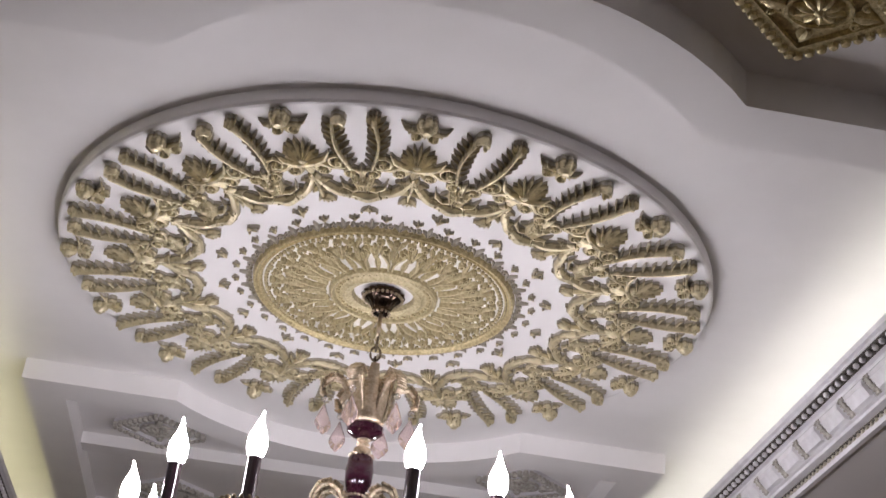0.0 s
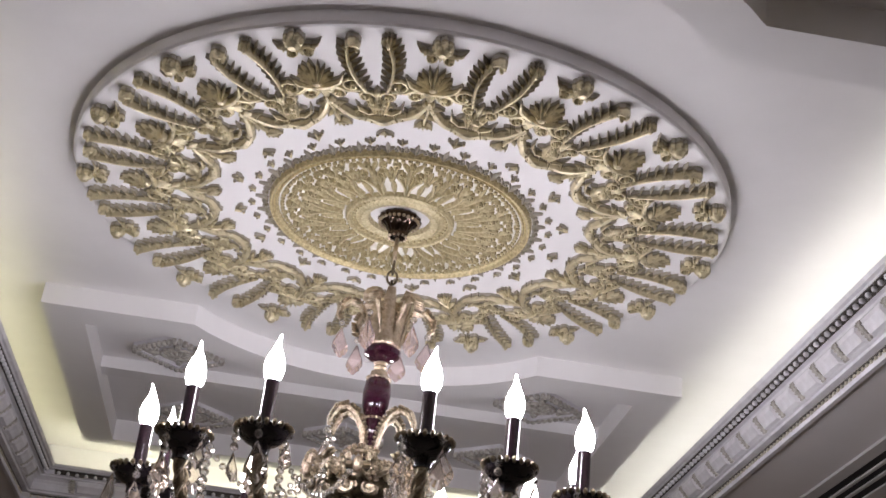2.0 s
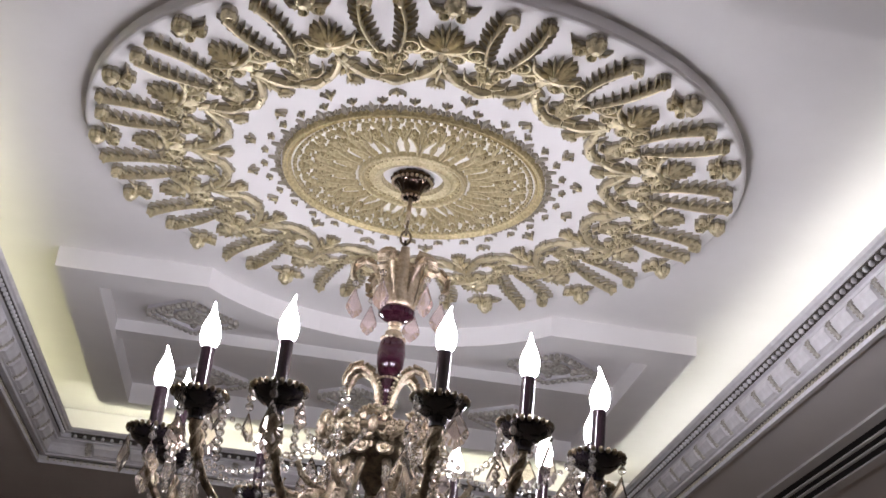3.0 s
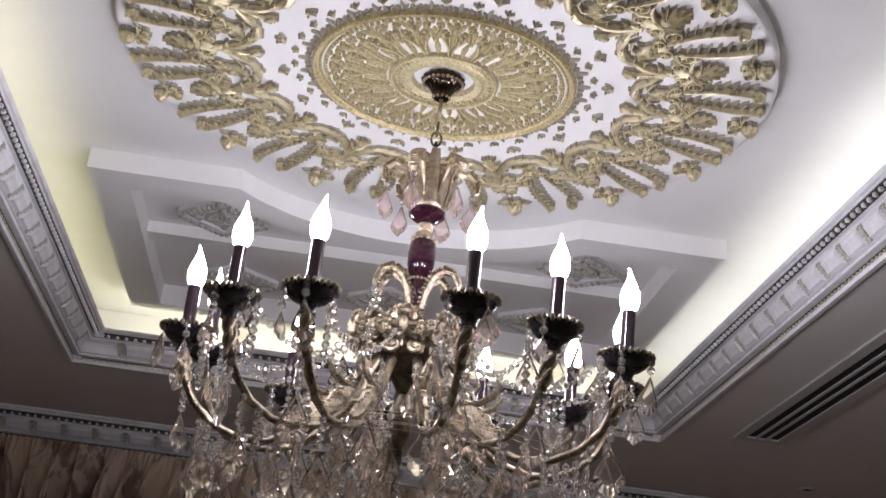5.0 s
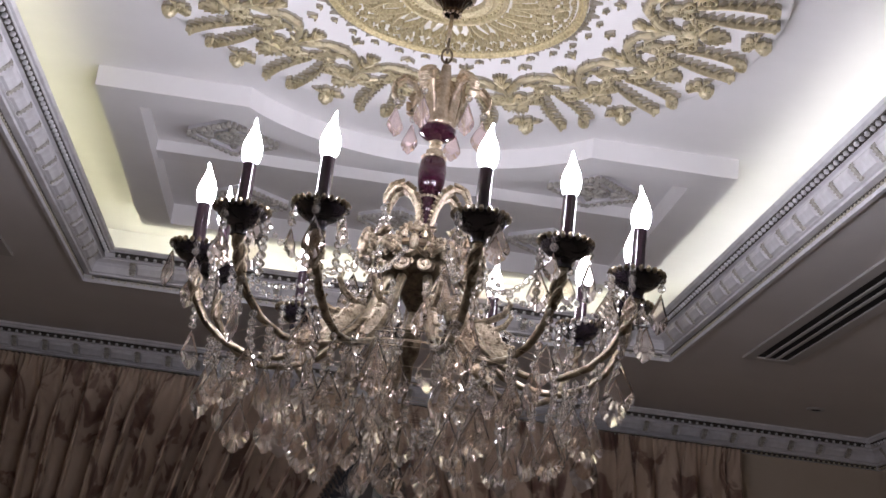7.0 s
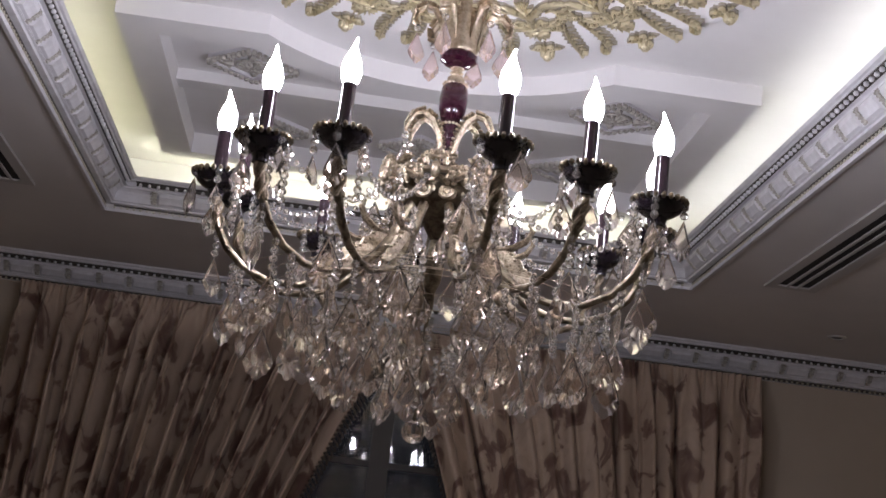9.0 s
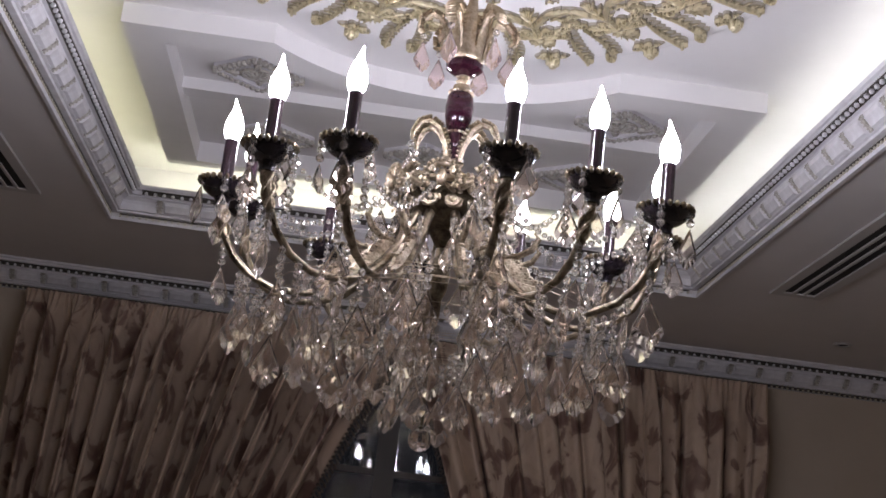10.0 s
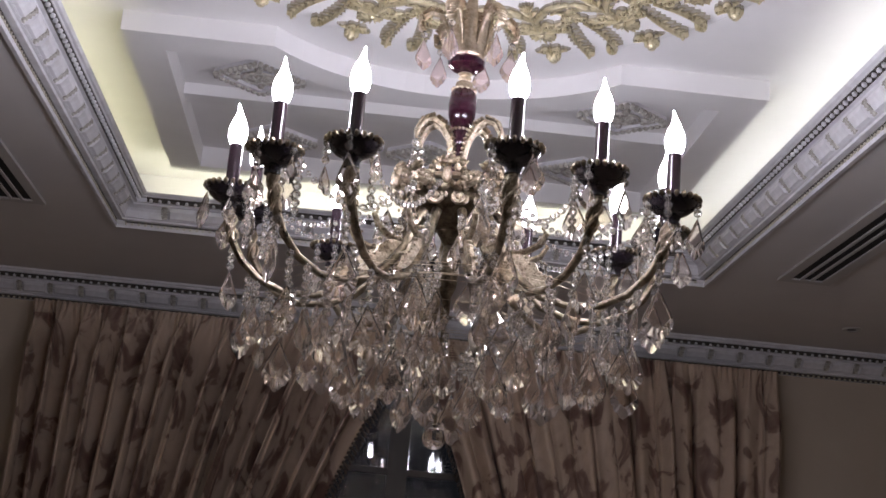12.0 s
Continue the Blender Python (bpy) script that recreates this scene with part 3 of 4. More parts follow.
def swag_mesh():
    """A garland between two palmettes, hanging towards the middle, with leaves and a tied flower. Local x outwards from the axis."""
    g = Geo()
    half = radians(11.25)
    n = 16
    pts, wid = [], []
    for i in range(n + 1):
        s = -1 + 2 * i / n
        r = 0.548 - 0.086 * (1 - s * s) ** 0.8
        pts.append((r * math.cos(half * s), r * math.sin(half * s)))
        wid.append(0.0068 + 0.0044 * (1 - s * s) + 0.0014 * math.cos(16 * s))
    g.ribbon(pts, wid, [0.030 - 0.005 * math.cos(18 * i / n) for i in range(n + 1)])
    for i in range(1, n):
        p = Vector(pts[i])
        s = -1 + 2 * i / n
        k = 1 if i % 2 else -1
        g.blade(p, (p.x + k * 0.014, p.y + (0.013 if s < 0 else -0.013)), 0.0048, 0.034, 0.016, k * 0.004, 4)
    for k in (-1, 1):
        a = half * k
        g.blade((0.556 * math.cos(a), 0.556 * math.sin(a) - k * 0.006), (0.512 * math.cos(a * 0.94), 0.512 * math.sin(a * 0.94)), 0.010, 0.032, 0.016)
        volute(g, 0.572 * math.cos(a * 0.72), 0.572 * math.sin(a * 0.72), 0.019, 90 * k, 1.3, -k, 0.0040, 0.030)
    for i in range(5):
        a = radians(72 * i)
        g.knob(0.528 + 0.013 * math.cos(a), 0.014 * math.sin(a), 0.0085, 0.030, 7)
    g.knob(0.528, 0, 0.011, 0.040)
    for i in range(-2, 3):
        g.blade((0.500, i * 0.005), (0.545, i * 0.013), 0.007, 0.036, 0.022, 0, 4)
    for k in (-1, 1):
        g.ribbon([(0.500, k * 0.006), (0.492, k * 0.024), (0.502, k * 0.044), (0.524, k * 0.052)], [0.004, 0.004, 0.0035, 0.001], [0.028, 0.028, 0.024, 0.008])
    for k in (-1, 1):
        volute(g, 0.556, k * 0.024, 0.018, -90 * k, 1.3, k, 0.0034, 0.028)
        g.blade((0.535, k * 0.010), (0.562, k * 0.040), 0.008, 0.028, 0.014)
        g.blade((0.520, k * 0.012), (0.508, k * 0.036), 0.008, 0.026, 0.012)
    g.blade((0.540, 0), (0.582, 0), 0.010, 0.030, 0.018)
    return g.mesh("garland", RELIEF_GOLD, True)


def sprig_mesh(k):
    """A small bud with two curled side leaves between the garlands and the inner roundel."""
    g = Geo()
    g.blade((-0.012 * k, 0), (0.026 * k, 0), 0.0075 * k, 0.024, 0.012, 0, 4)
    for s in (-1, 1):
        g.blade((-0.006 * k, s * 0.003 * k), (0.013 * k, s * 0.021 * k), 0.0060 * k, 0.022, 0.012, s * 0.006 * k, 4)
        g.knob(0.012 * k, s * 0.022 * k, 0.0048 * k, 0.018, 6)
    return g.mesh("sprig", RELIEF_GOLD, True)


def edging_mesh():
    """One length of the leafy edging that hugs the roundel: a leaf, two curls and a berry."""
    g = Geo()
    g.blade((0.345, 0), (0.379, 0.002), 0.0056, 0.014, 0.008, 0, 4)
    for k in (-1, 1):
        g.blade((0.348, k * 0.003), (0.362, k * 0.015), 0.0042, 0.013, 0.008, k * 0.003, 4)
        volute(g, 0.352, k * 0.022, 0.0080, 0, 0.9, k, 0.0022, 0.010)
    g.knob(0.350, 0.0345, 0.0048, 0.012, 6)
    return g.mesh("edging", RELIEF_GOLD, True)


def tulip_mesh():
    """A bud on a stalk that hangs between two garlands towards the roundel."""
    g = Geo()
    g.ribbon([(0.560, 0), (0.52, 0.002), (0.485, -0.002), (0.465, 0)], [0.005, 0.0045, 0.004, 0.003], 0.028)
    for i in range(-2, 3):
        g.blade((0.470, i * 0.002), (0.436 + 0.004 * abs(i), i * 0.010), 0.0062, 0.034, 0.018, 0, 4)
    for k in (-1, 1):
        g.blade((0.50, k * 0.003), (0.478, k * 0.030), 0.0085, 0.030, 0.014, k * 0.006, 4)
        g.blade((0.535, k * 0.003), (0.520, k * 0.034), 0.0080, 0.030, 0.014, -k * 0.006, 4)
    return g.mesh("tulip", RELIEF_GOLD, True)


TULIP = tulip_mesh()
med = thing("ceiling_medallion", "large round plaster ceiling medallion with antique gold acanthus relief", "medallion", place=pose(0, 0, MED_Z))
part("disc", Geo().lathe([(0.0, 0.0), (0.836, 0.0), (0.842, 0.002), (0.846, 0.008), (0.846, 0.036)], 160).mesh("disc", PLASTER), med)
FEATHER_A, FEATHER_B = feather_mesh(1, 0.186, True), feather_mesh(-1, 0.196, False)
PALMETTE, FLOWER, SWAG, SPRIG, EDGING = palmette_mesh(), flower_mesh(), swag_mesh(), sprig_mesh(0.82), edging_mesh()
RELIEF = Matrix.Diagonal((1, 1, 0.72, 1))
WIDER = Matrix.Diagonal((1.065, 1.065, 0.72, 1))
for i in range(16):
    a = -90 + 22.5 * i
    part("flower", FLOWER, med, spin(a, 0.803) @ RELIEF @ Matrix.Diagonal((0.95, 0.9, 1.25, 1)))
    part("palmette", PALMETTE, med, spin(a, 0.662) @ RELIEF @ Matrix.Diagonal((1.12, 1.08, 1, 1)))
    part("feather", FEATHER_A, med, spin(a + 8.1, 0.614))
    part("feather", FEATHER_B, med, spin(a - 8.1, 0.614))
    part("garland", SWAG, med, spin(a + 11.25) @ WIDER)
    part("tulip", TULIP, med, spin(a) @ WIDER)
    part("sprig", SPRIG, med, spin(a + 11.25, 0.428, 0, 180 if i % 2 else 0) @ RELIEF)
    for k in (5.6, 16.9):
        part("sprig", SPRIG, med, spin(a + k, 0.386) @ Matrix.Diagonal((0.62, 0.62, 0.6, 1)))
    for k in (0, 11.25):
        part("edging", EDGING, med, spin(a + k))


def ring_mesh(name, prof, mat):
    g = Geo()
    v, f, seg, n = [], [], 128, len(prof)
    for i in range(seg):
        t = 2 * math.pi * i / seg
        v += [(r * math.cos(t), r * math.sin(t), z) for r, z in prof]
    for i in range(seg):
        j = (i + 1) % seg
        f += [(i * n + k, j * n + k, j * n + k + 1, i * n + k + 1) for k in range(n - 1)]
    g.add(v, f)
    return g.mesh(name, mat, True)


def petal_mesh(big):
    """Tulip scrolls between the roundel's rings; they alternate with a leaf."""
    g = Geo()
    if big:
        for k in (-1, 1):
            g.ribbon([(0.150, k * 0.004), (0.185, k * 0.007), (0.212, k * 0.018), (0.232, k * 0.030), (0.250, k * 0.024)], [0.0035, 0.004, 0.005, 0.005, 0.003], 0.020)
            volute(g, 0.243, k * 0.020, 0.012, 0, 1.0, k, 0.0034, 0.022)
            g.blade((0.196, k * 0.006), (0.236, k * 0.009), 0.007, 0.018, 0.014)
            g.blade((0.262, k * 0.008), (0.296, k * 0.026), 0.008, 0.018, 0.012)
        g.blade((0.205, 0), (0.282, 0), 0.009, 0.024, 0.018)
        g.knob(0.290, 0, 0.009, 0.024)
    else:
        g.blade((0.150, 0), (0.208, 0), 0.008, 0.020, 0.014)
        g.knob(0.222, 0, 0.009, 0.022)
        for k in (-1, 1):
            g.blade((0.226, k * 0.004), (0.262, k * 0.018), 0.008, 0.020, 0.012)
            volute(g, 0.284, k * 0.015, 0.012, 180, 1.0, -k, 0.0034, 0.020)
        g.blade((0.235, 0), (0.272, 0), 0.007, 0.020, 0.014)
        g.knob(0.303, 0, 0.006, 0.018, 6)
    return g.mesh("petal", PALE_GOLD, True)


part("roundel_ground", ring_mesh("ground", [(0.100, -0.002), (0.100, -0.005), (0.325, -0.005), (0.325, 0.001)], CREAM), med, label="cream ground of the inner roundel")
part("inner_ring", ring_mesh("ring", [(0.078, 0.0), (0.082, -0.014), (0.100, -0.020), (0.106, -0.014), (0.112, -0.011), (0.128, -0.011), (0.131, -0.020), (0.136, -0.023), (0.141, -0.018), (0.143, -0.005)], PALE_GOLD), med, label="pale gold moulded ring")
part("outer_ring", ring_mesh("ring", [(0.318, -0.004), (0.319, -0.012), (0.322, -0.014), (0.325, -0.009), (0.330, -0.010), (0.335, -0.017), (0.339, -0.018), (0.342, -0.013), (0.344, 0.001)], GOLD), med, label="gold moulded ring round the roundel")
PETAL_A, PETAL_B = petal_mesh(True), petal_mesh(False)
for i in range(16):
    part("petal", PETAL_A, med, spin(22.5 * i))
    part("petal", PETAL_B, med, spin(22.5 * i + 11.25))
beads = Geo()
for i in range(44):
    t = 2 * math.pi * i / 44
    beads.blob((0.120 * math.cos(t), 0.120 * math.sin(t), -0.012), 0.006, 0.006, 0.006, 6, 4)
for i in range(110):
    t = 2 * math.pi * i / 110
    beads.blob((0.308 * math.cos(t), 0.308 * math.sin(t), -0.010), 0.0062, 0.0062, 0.006, 6, 4)
tagged(part("bead_ring", beads.mesh("beads", PALE_GOLD, True), med), kind="stuff")


# ---- diamond ornaments in the recesses ----
def diamond(x, y, mat, edge, label):
    ob = thing("diamond_ornament", label, "ornament", "ceiling diamonds", pose(x, y, RECESS_Z))
    hx, hy = 0.158, 0.139
    g = Geo()
    o, q = [(hx, 0), (0, hy), (-hx, 0), (0, -hy)], [(hx * 0.8, 0), (0, hy * 0.8), (-hx * 0.8, 0), (0, -hy * 0.8)]
    v = [(*p, 0.0) for p in o] + [(*p, -0.028) for p in o] + [(*p, -0.028) for p in q] + [(*p, -0.016) for p in q]
    f = []
    for i in range(4):
        j = (i + 1) % 4
        f += [(i, j, 4 + j, 4 + i), (4 + i, 4 + j, 8 + j, 8 + i), (8 + i, 8 + j, 12 + j, 12 + i)]
    f.append((12, 13, 14, 15))
    g.add(v, f)
    part("plate", g.mesh("plate", mat), ob)
    b = Geo()
    for i in range(4):
        p0, p1 = Vector((*o[i], -0.026)), Vector((*o[(i + 1) % 4], -0.026))
        for k in range(9):
            b.blob(p0.lerp(p1, (k + 0.5) / 9), 0.012, 0.012, 0.013, 6, 4)
    tagged(part("bead_edge", b.mesh("beads", edge, True), ob), kind="stuff")
    r = Geo()
    for i in range(10):
        a = radians(36 * i)
        r.leaf((0.010 * math.cos(a), 0.009 * math.sin(a), -0.012), (0.050 * math.cos(a), 0.042 * math.sin(a), -0.008), 0.010, 0.010)
    r.tube([(0.062 * math.cos(radians(t)), 0.050 * math.sin(radians(t)), -0.010) for t in range(0, 361, 24)], 0.005, 6)
    for k in (-1, 1):
        r.leaf((k * 0.066, 0, -0.01), (k * 0.118, 0, -0.008), 0.018, 0.012)
        r.leaf((0, k * 0.054, -0.01), (0, k * 0.096, -0.008), 0.016, 0.012)
        scroll(r, k * 0.082, 0.026, 0.014, 0, 1.0, k, 0.0038, 0.012)
        scroll(r, k * 0.082, -0.026, 0.014, 0, 1.0, -k, 0.0038, 0.012)
    r.blob((0, 0, -0.014), 0.012, 0.012, 0.010, 8, 5)
    part("rosette", r.mesh("rosette", edge, True), ob, pose(0, 0, -0.014))


for x, y in ((-0.625, 1.345), (0.644, 1.350), (-0.592, 2.00), (0.0, 2.01), (0.598, 2.00)):
    diamond(x, y, MOULD, TARNISH, "white gypsum diamond ornament with a beaded edge")
for x, y in ((-0.623, -1.33), (0.65, -1.33), (-0.58, -2.03), (0.0, -2.04), (0.576, -2.03)):
    diamond(x, y, GOLD, GOLD, "antique gold diamond ornament with a beaded edge")


# ---- slot vents and downlight in the soffit ----
def slot_vent(x0, x1, y0, y1, label):
    ob = thing("slot_vent", label, "air vent", "slot vents", pose((x0 + x1) / 2, (y0 + y1) / 2, SOFFIT_Z))
    hx, hy = (x1 - x0) / 2, (y1 - y0) / 2
    part("backing", Geo().box(-hx, hx, -hy, hy, -0.003, 0.0).mesh("backing", VENT_BLACK), ob)
    for s in (-1, 1):
        a0, a1 = sorted((s * hx, s * (hx + 0.042)))
        part("frame_side", Geo().box(a0, a1, -hy - 0.042, hy + 0.042, -0.010, 0.0).mesh("frame", VENT_METAL), ob)
        b0, b1 = sorted((s * hy, s * (hy + 0.042)))
        part("frame_end", Geo().box(-hx, hx, b0, b1, -0.010, 0.0).mesh("frame", VENT_METAL), ob)
    for i in (1, 2):
        x = -hx + 2 * hx * i / 3
        g = Geo().box(-0.006, 0.006, -hy, hy, -0.009, -0.003, pose(x, 0, 0))
        part("slat", g.mesh("slat", VENT_METAL), ob)


slot_vent(1.533, 1.665, -2.2, 2.206, "long grey slot air vent in the soffit")
slot_vent(-1.665, -1.533, -2.2, 2.206, "long grey slot air vent in the soffit")
spot = thing("downlight", "small unlit recessed downlight in the soffit", "downlight", place=pose(2.093, 3.026, SOFFIT_Z))
part("ring", Geo().lathe([(0.026, -0.001), (0.028, -0.007), (0.040, -0.006), (0.044, -0.001), (0.044, 0.0)], 24).mesh("ring", VENT_METAL, True), spot)
part("lamp", Geo().lathe([(0.0, -0.004), (0.024, -0.003), (0.026, 0.0)], 20).mesh("lamp", VENT_BLACK, True), spot)

# ---- chandelier ----
ch = thing("chandelier", "gilt and burgundy chandelier hung with crystal, all bulbs lit", "chandelier", place=pose(0, 0, MED_Z))
DOWN = pose(0, 0, -MED_Z)


def hang(name, g, mat, smooth=True, m=None, label=""):
    return part(name, g.mesh(name, mat, smooth), ch, DOWN @ m if m else DOWN, label)


hang("canopy", Geo().lathe([(0.0, 3.212), (0.050, 3.212), (0.056, 3.205), (0.055, 3.198), (0.044, 3.192), (0.034, 3.182), (0.026, 3.168), (0.0225, 3.156), (0.024, 3.152), (0.0, 3.149)], 48, flute=0.035, flutes=16), BRONZE, label="fluted dark bronze canopy")
rim = Geo()
for i in range(26):
    t = 2 * math.pi * i / 26
    rim.blob((0.051 * math.cos(t), 0.051 * math.sin(t), 3.194), 0.0048, 0.0048, 0.0048, 8, 5)
for i in range(12):
    t = 2 * math.pi * i / 12
    rim.blob((0.0225 * math.cos(t), 0.0225 * math.sin(t), 3.152), 0.004, 0.004, 0.004, 6, 4)
hang("canopy_beads", rim, BRASS)
hang("rod", Geo().tube([(0, 0, 3.16), (0, 0, 3.078)], 0.0055, 10), BRASS)
for k, z in enumerate((3.064, 3.036, 3.008)):
    c, s = (1, 0) if k % 2 else (0, 1)
    hang("chain_link", Geo().tube([(0.013 * math.cos(t) * c, 0.013 * math.cos(t) * s, z + 0.019 * math.sin(t)) for t in [i * math.pi / 8 for i in range(17)]], 0.0032, 6), DARK_BRASS)

# crown cup with upright leaves
hang("cup", Geo().lathe([(0.0, 2.985), (0.012, 2.985), (0.014, 2.96), (0.040, 2.955), (0.046, 2.93), (0.041, 2.89), (0.042, 2.85), (0.034, 2.838), (0.0, 2.836)], 32, flute=0.05, flutes=8), BRASS, label="gilt brass tulip cup")
LEAF_UP = Geo()
for i in range(8):
    LEAF_UP.tube([(0.040, 0, 2.845), (0.045, 0, 2.88), (0.049, 0, 2.92), (0.054, 0, 2.960), (0.061, 0, 2.985), (0.068, 0, 2.982)], [0.010, 0.014, 0.016, 0.014, 0.010, 0.004], 6, 0.35, up=(1, 0, 0), m=pose(0, 0, 0, 0, 0, 45 * i))
hang("cup_leaves", LEAF_UP, BRASS)
hang("cup_bowl", Geo().lathe([(0.040, 2.840), (0.047, 2.832), (0.045, 2.820), (0.030, 2.808), (0.012, 2.803), (0.0, 2.803)], 32), BURGUNDY, label="burgundy enamel bowl")
hang("neck", Geo().lathe([(0.010, 2.805), (0.018, 2.800), (0.012, 2.794), (0.017, 2.788), (0.012, 2.782), (0.021, 2.776), (0.023, 2.764), (0.028, 2.760), (0.020, 2.756)], 24), BRASS)
hang("vase", Geo().lathe([(0.022, 2.760), (0.032, 2.748), (0.035, 2.72), (0.033, 2.69), (0.027, 2.668), (0.018, 2.658), (0.020, 2.650), (0.016, 2.62), (0.010, 2.59), (0.016, 2.575), (0.010, 2.52)], 32), BURGUNDY, label="glossy burgundy baluster vase")
collar = Geo()
for i in range(14):
    t = 2 * math.pi * i / 14
    collar.blob((0.028 * math.cos(t), 0.028 * math.sin(t), 2.758), 0.005, 0.005, 0.004, 6, 4)
    collar.blob((0.021 * math.cos(t), 0.021 * math.sin(t), 2.654), 0.0042, 0.0042, 0.004, 6, 4)
hang("collar", collar, BRASS)


def pendant_mesh(name, h, w, mat):
    """A flat cut drop: octagon outline, table facets on both faces, scalloped lower edge."""
    outline = [(0.0, 0.0), (0.10, -0.10), (0.22, -0.26), (0.35, -0.41), (0.46, -0.55), (0.50, -0.66), (0.45, -0.75), (0.38, -0.78), (0.33, -0.87), (0.20, -0.90), (0.10, -0.97), (0.0, -1.0)]
    ring = [(x * w, z * h) for x, z in outline] + [(-x * w, z * h) for x, z in outline[-2:0:-1]]
    n, v = len(ring), []
    t = w * 0.085
    for s in (-1, 1):
        v += [(x, 0.10 * t * s, z) for x, z in ring]
        v += [(x * (0.82 if z > -0.6 * h else 0.52), t * s, -0.60 * h + (z + 0.60 * h) * (0.84 if z > -0.6 * h else 0.40)) for x, z in ring]
    f = []
    for s in (0, 1):
        o = s * 2 * n
        f += [(o + i, o + (i + 1) % n, o + n + (i + 1) % n, o + n + i) for i in range(n)]
        f.append(tuple(o + n + i for i in range(n)))
    f += [(i, (i + 1) % n, 2 * n + (i + 1) % n, 2 * n + i) for i in range(n)]
    return mesh_of(name, v, f, mat)


def strand_mesh(count, mat):
    """A straight string of faceted beads on a wire, hanging from z = 0."""
    g = Geo()
    for k in range(count):
        g.blob((0, 0, -0.010 - 0.0185 * k), 0.0094, 0.0094, 0.0094, 8, 5)
    g.tube([(0, 0, 0.004), (0, 0, -0.0185 * count - 0.012)], 0.0008, 4)
    return g.mesh("strand", mat)


BIG, MIDDLE, SMALL = pendant_mesh("pendant", 0.122, 0.070, CRYSTAL), pendant_mesh("pendant", 0.094, 0.054, CRYSTAL), pendant_mesh("pendant", 0.064, 0.040, CRYSTAL)
ROSE = pendant_mesh("pendant", 0.084, 0.046, PINK_CRYSTAL)
STRAND = {k: strand_mesh(k, BEAD_CRYSTAL) for k in range(1, 8)}
rng = random.Random(11)


def drop(parent, m, beads, me, face):
    """A bead string with a drop below it; face is the way the drop turns."""
    tagged(part("bead_strand", STRAND[beads], parent, m), kind="stuff")
    part("pendant", me, parent, m @ pose(0, 0, -0.0185 * beads - 0.004, rng.uniform(-6, 6), rng.uniform(-4, 4), face))


# six curled leaf arms on the cup, a rose drop under each
def curl_mesh(name, pts, rad, mat):
    g = Geo().tube(pts, [0.66 * r for r in rad], 8)
    steps = 4
    for i in range(len(pts) - 1):
        for j in range(steps):
            s = j / steps
            p = Vector(pts[i]).lerp(Vector(pts[i + 1]), s)
            r = rad[i] * (1 - s) + rad[i + 1] * s
            along = (Vector(pts[i + 1]) - Vector(pts[i])).normalized()
            out = Vector((-along.z, 0, along.x)) * r * 0.55
            g.blob(p + out, r * 0.42, r * 1.5, r * 0.42, 8, 5)
    return g.mesh(name, mat, True)


CUP_ARM = curl_mesh("cup_arm", [(0.030, 0, 2.85), (0.045, 0, 2.90), (0.070, 0, 2.945), (0.096, 0, 2.952), (0.116, 0, 2.934), (0.118, 0, 2.910), (0.108, 0, 2.900)], [0.007, 0.009, 0.012, 0.014, 0.013, 0.010, 0.007], BRASS)
for i in range(6):
    a = 4 + 60 * i
    arm = part("cup_arm", CUP_ARM, ch, DOWN @ spin(a))
    drop(arm, pose(0.110, 0, 2.900), 1, ROSE, -a + rng.uniform(-40, 40))

# hub
hang("hub_bowl", Geo().lathe([(0.0, 2.53), (0.05, 2.524), (0.085, 2.512), (0.112, 2.49), (0.116, 2.465), (0.102, 2.435), (0.070, 2.41), (0.036, 2.395), (0.016, 2.36), (0.020, 2.33), (0.026, 2.30), (0.022, 2.26), (0.012, 2.235), (0.012, 2.20), (0.005, 2.16), (0.004, 1.94), (0.008, 1.935), (0.0, 1.93)], 40), DARK_BRASS, label="dark patinated brass hub bowl and stem")


def cartouche_mesh():
    """A cast cartouche on the hub's rim: a beaded horseshoe round an oval boss, two volutes below and a fan of leaves above."""
    g = Geo()
    base = pose(0.126, 0, 2.492, 0, 90, 0)
    for k in range(15):
        t = radians(-118 + 236 * k / 14)
        g.blob((0.140, 0.031 * math.sin(t), 2.494 + 0.031 * math.cos(t)), 0.0058, 0.0048, 0.0048, 6, 4)
    g.tube([(0.136, 0.026 * math.sin(radians(t)), 2.494 + 0.026 * math.cos(radians(t))) for t in range(-130, 131, 20)], 0.0045, 6)
    g.blob((0.142, 0, 2.492), 0.010, 0.009, 0.015, 10, 6)
    for s in (-1, 1):
        scroll(g, 0.028, s * 0.019, 0.014, 90 * s, 1.2, -s, 0.0050, 0.018, base)
        g.blob((0.142, s * 0.017, 2.505), 0.007, 0.006, 0.008, 6, 4)
        g.tube([(0.128, s * 0.034, 2.480), (0.132, s * 0.050, 2.488), (0.126, s * 0.062, 2.500)], [0.006, 0.0055, 0.003], 6)
    for a in (-56, -28, 0, 28, 56):
        g.leaf((-0.024, 0.018 * math.sin(radians(a)), -0.006), (-0.024 - 0.024 * math.cos(radians(a)), 0.036 * math.sin(radians(a)), -0.014), 0.008, 0.010, 0.004, m=base)
    g.blob((0.140, 0, 2.458), 0.004, 0.004, 0.006, 6, 4)
    return g.mesh("cartouche", CAST_BRASS, True)


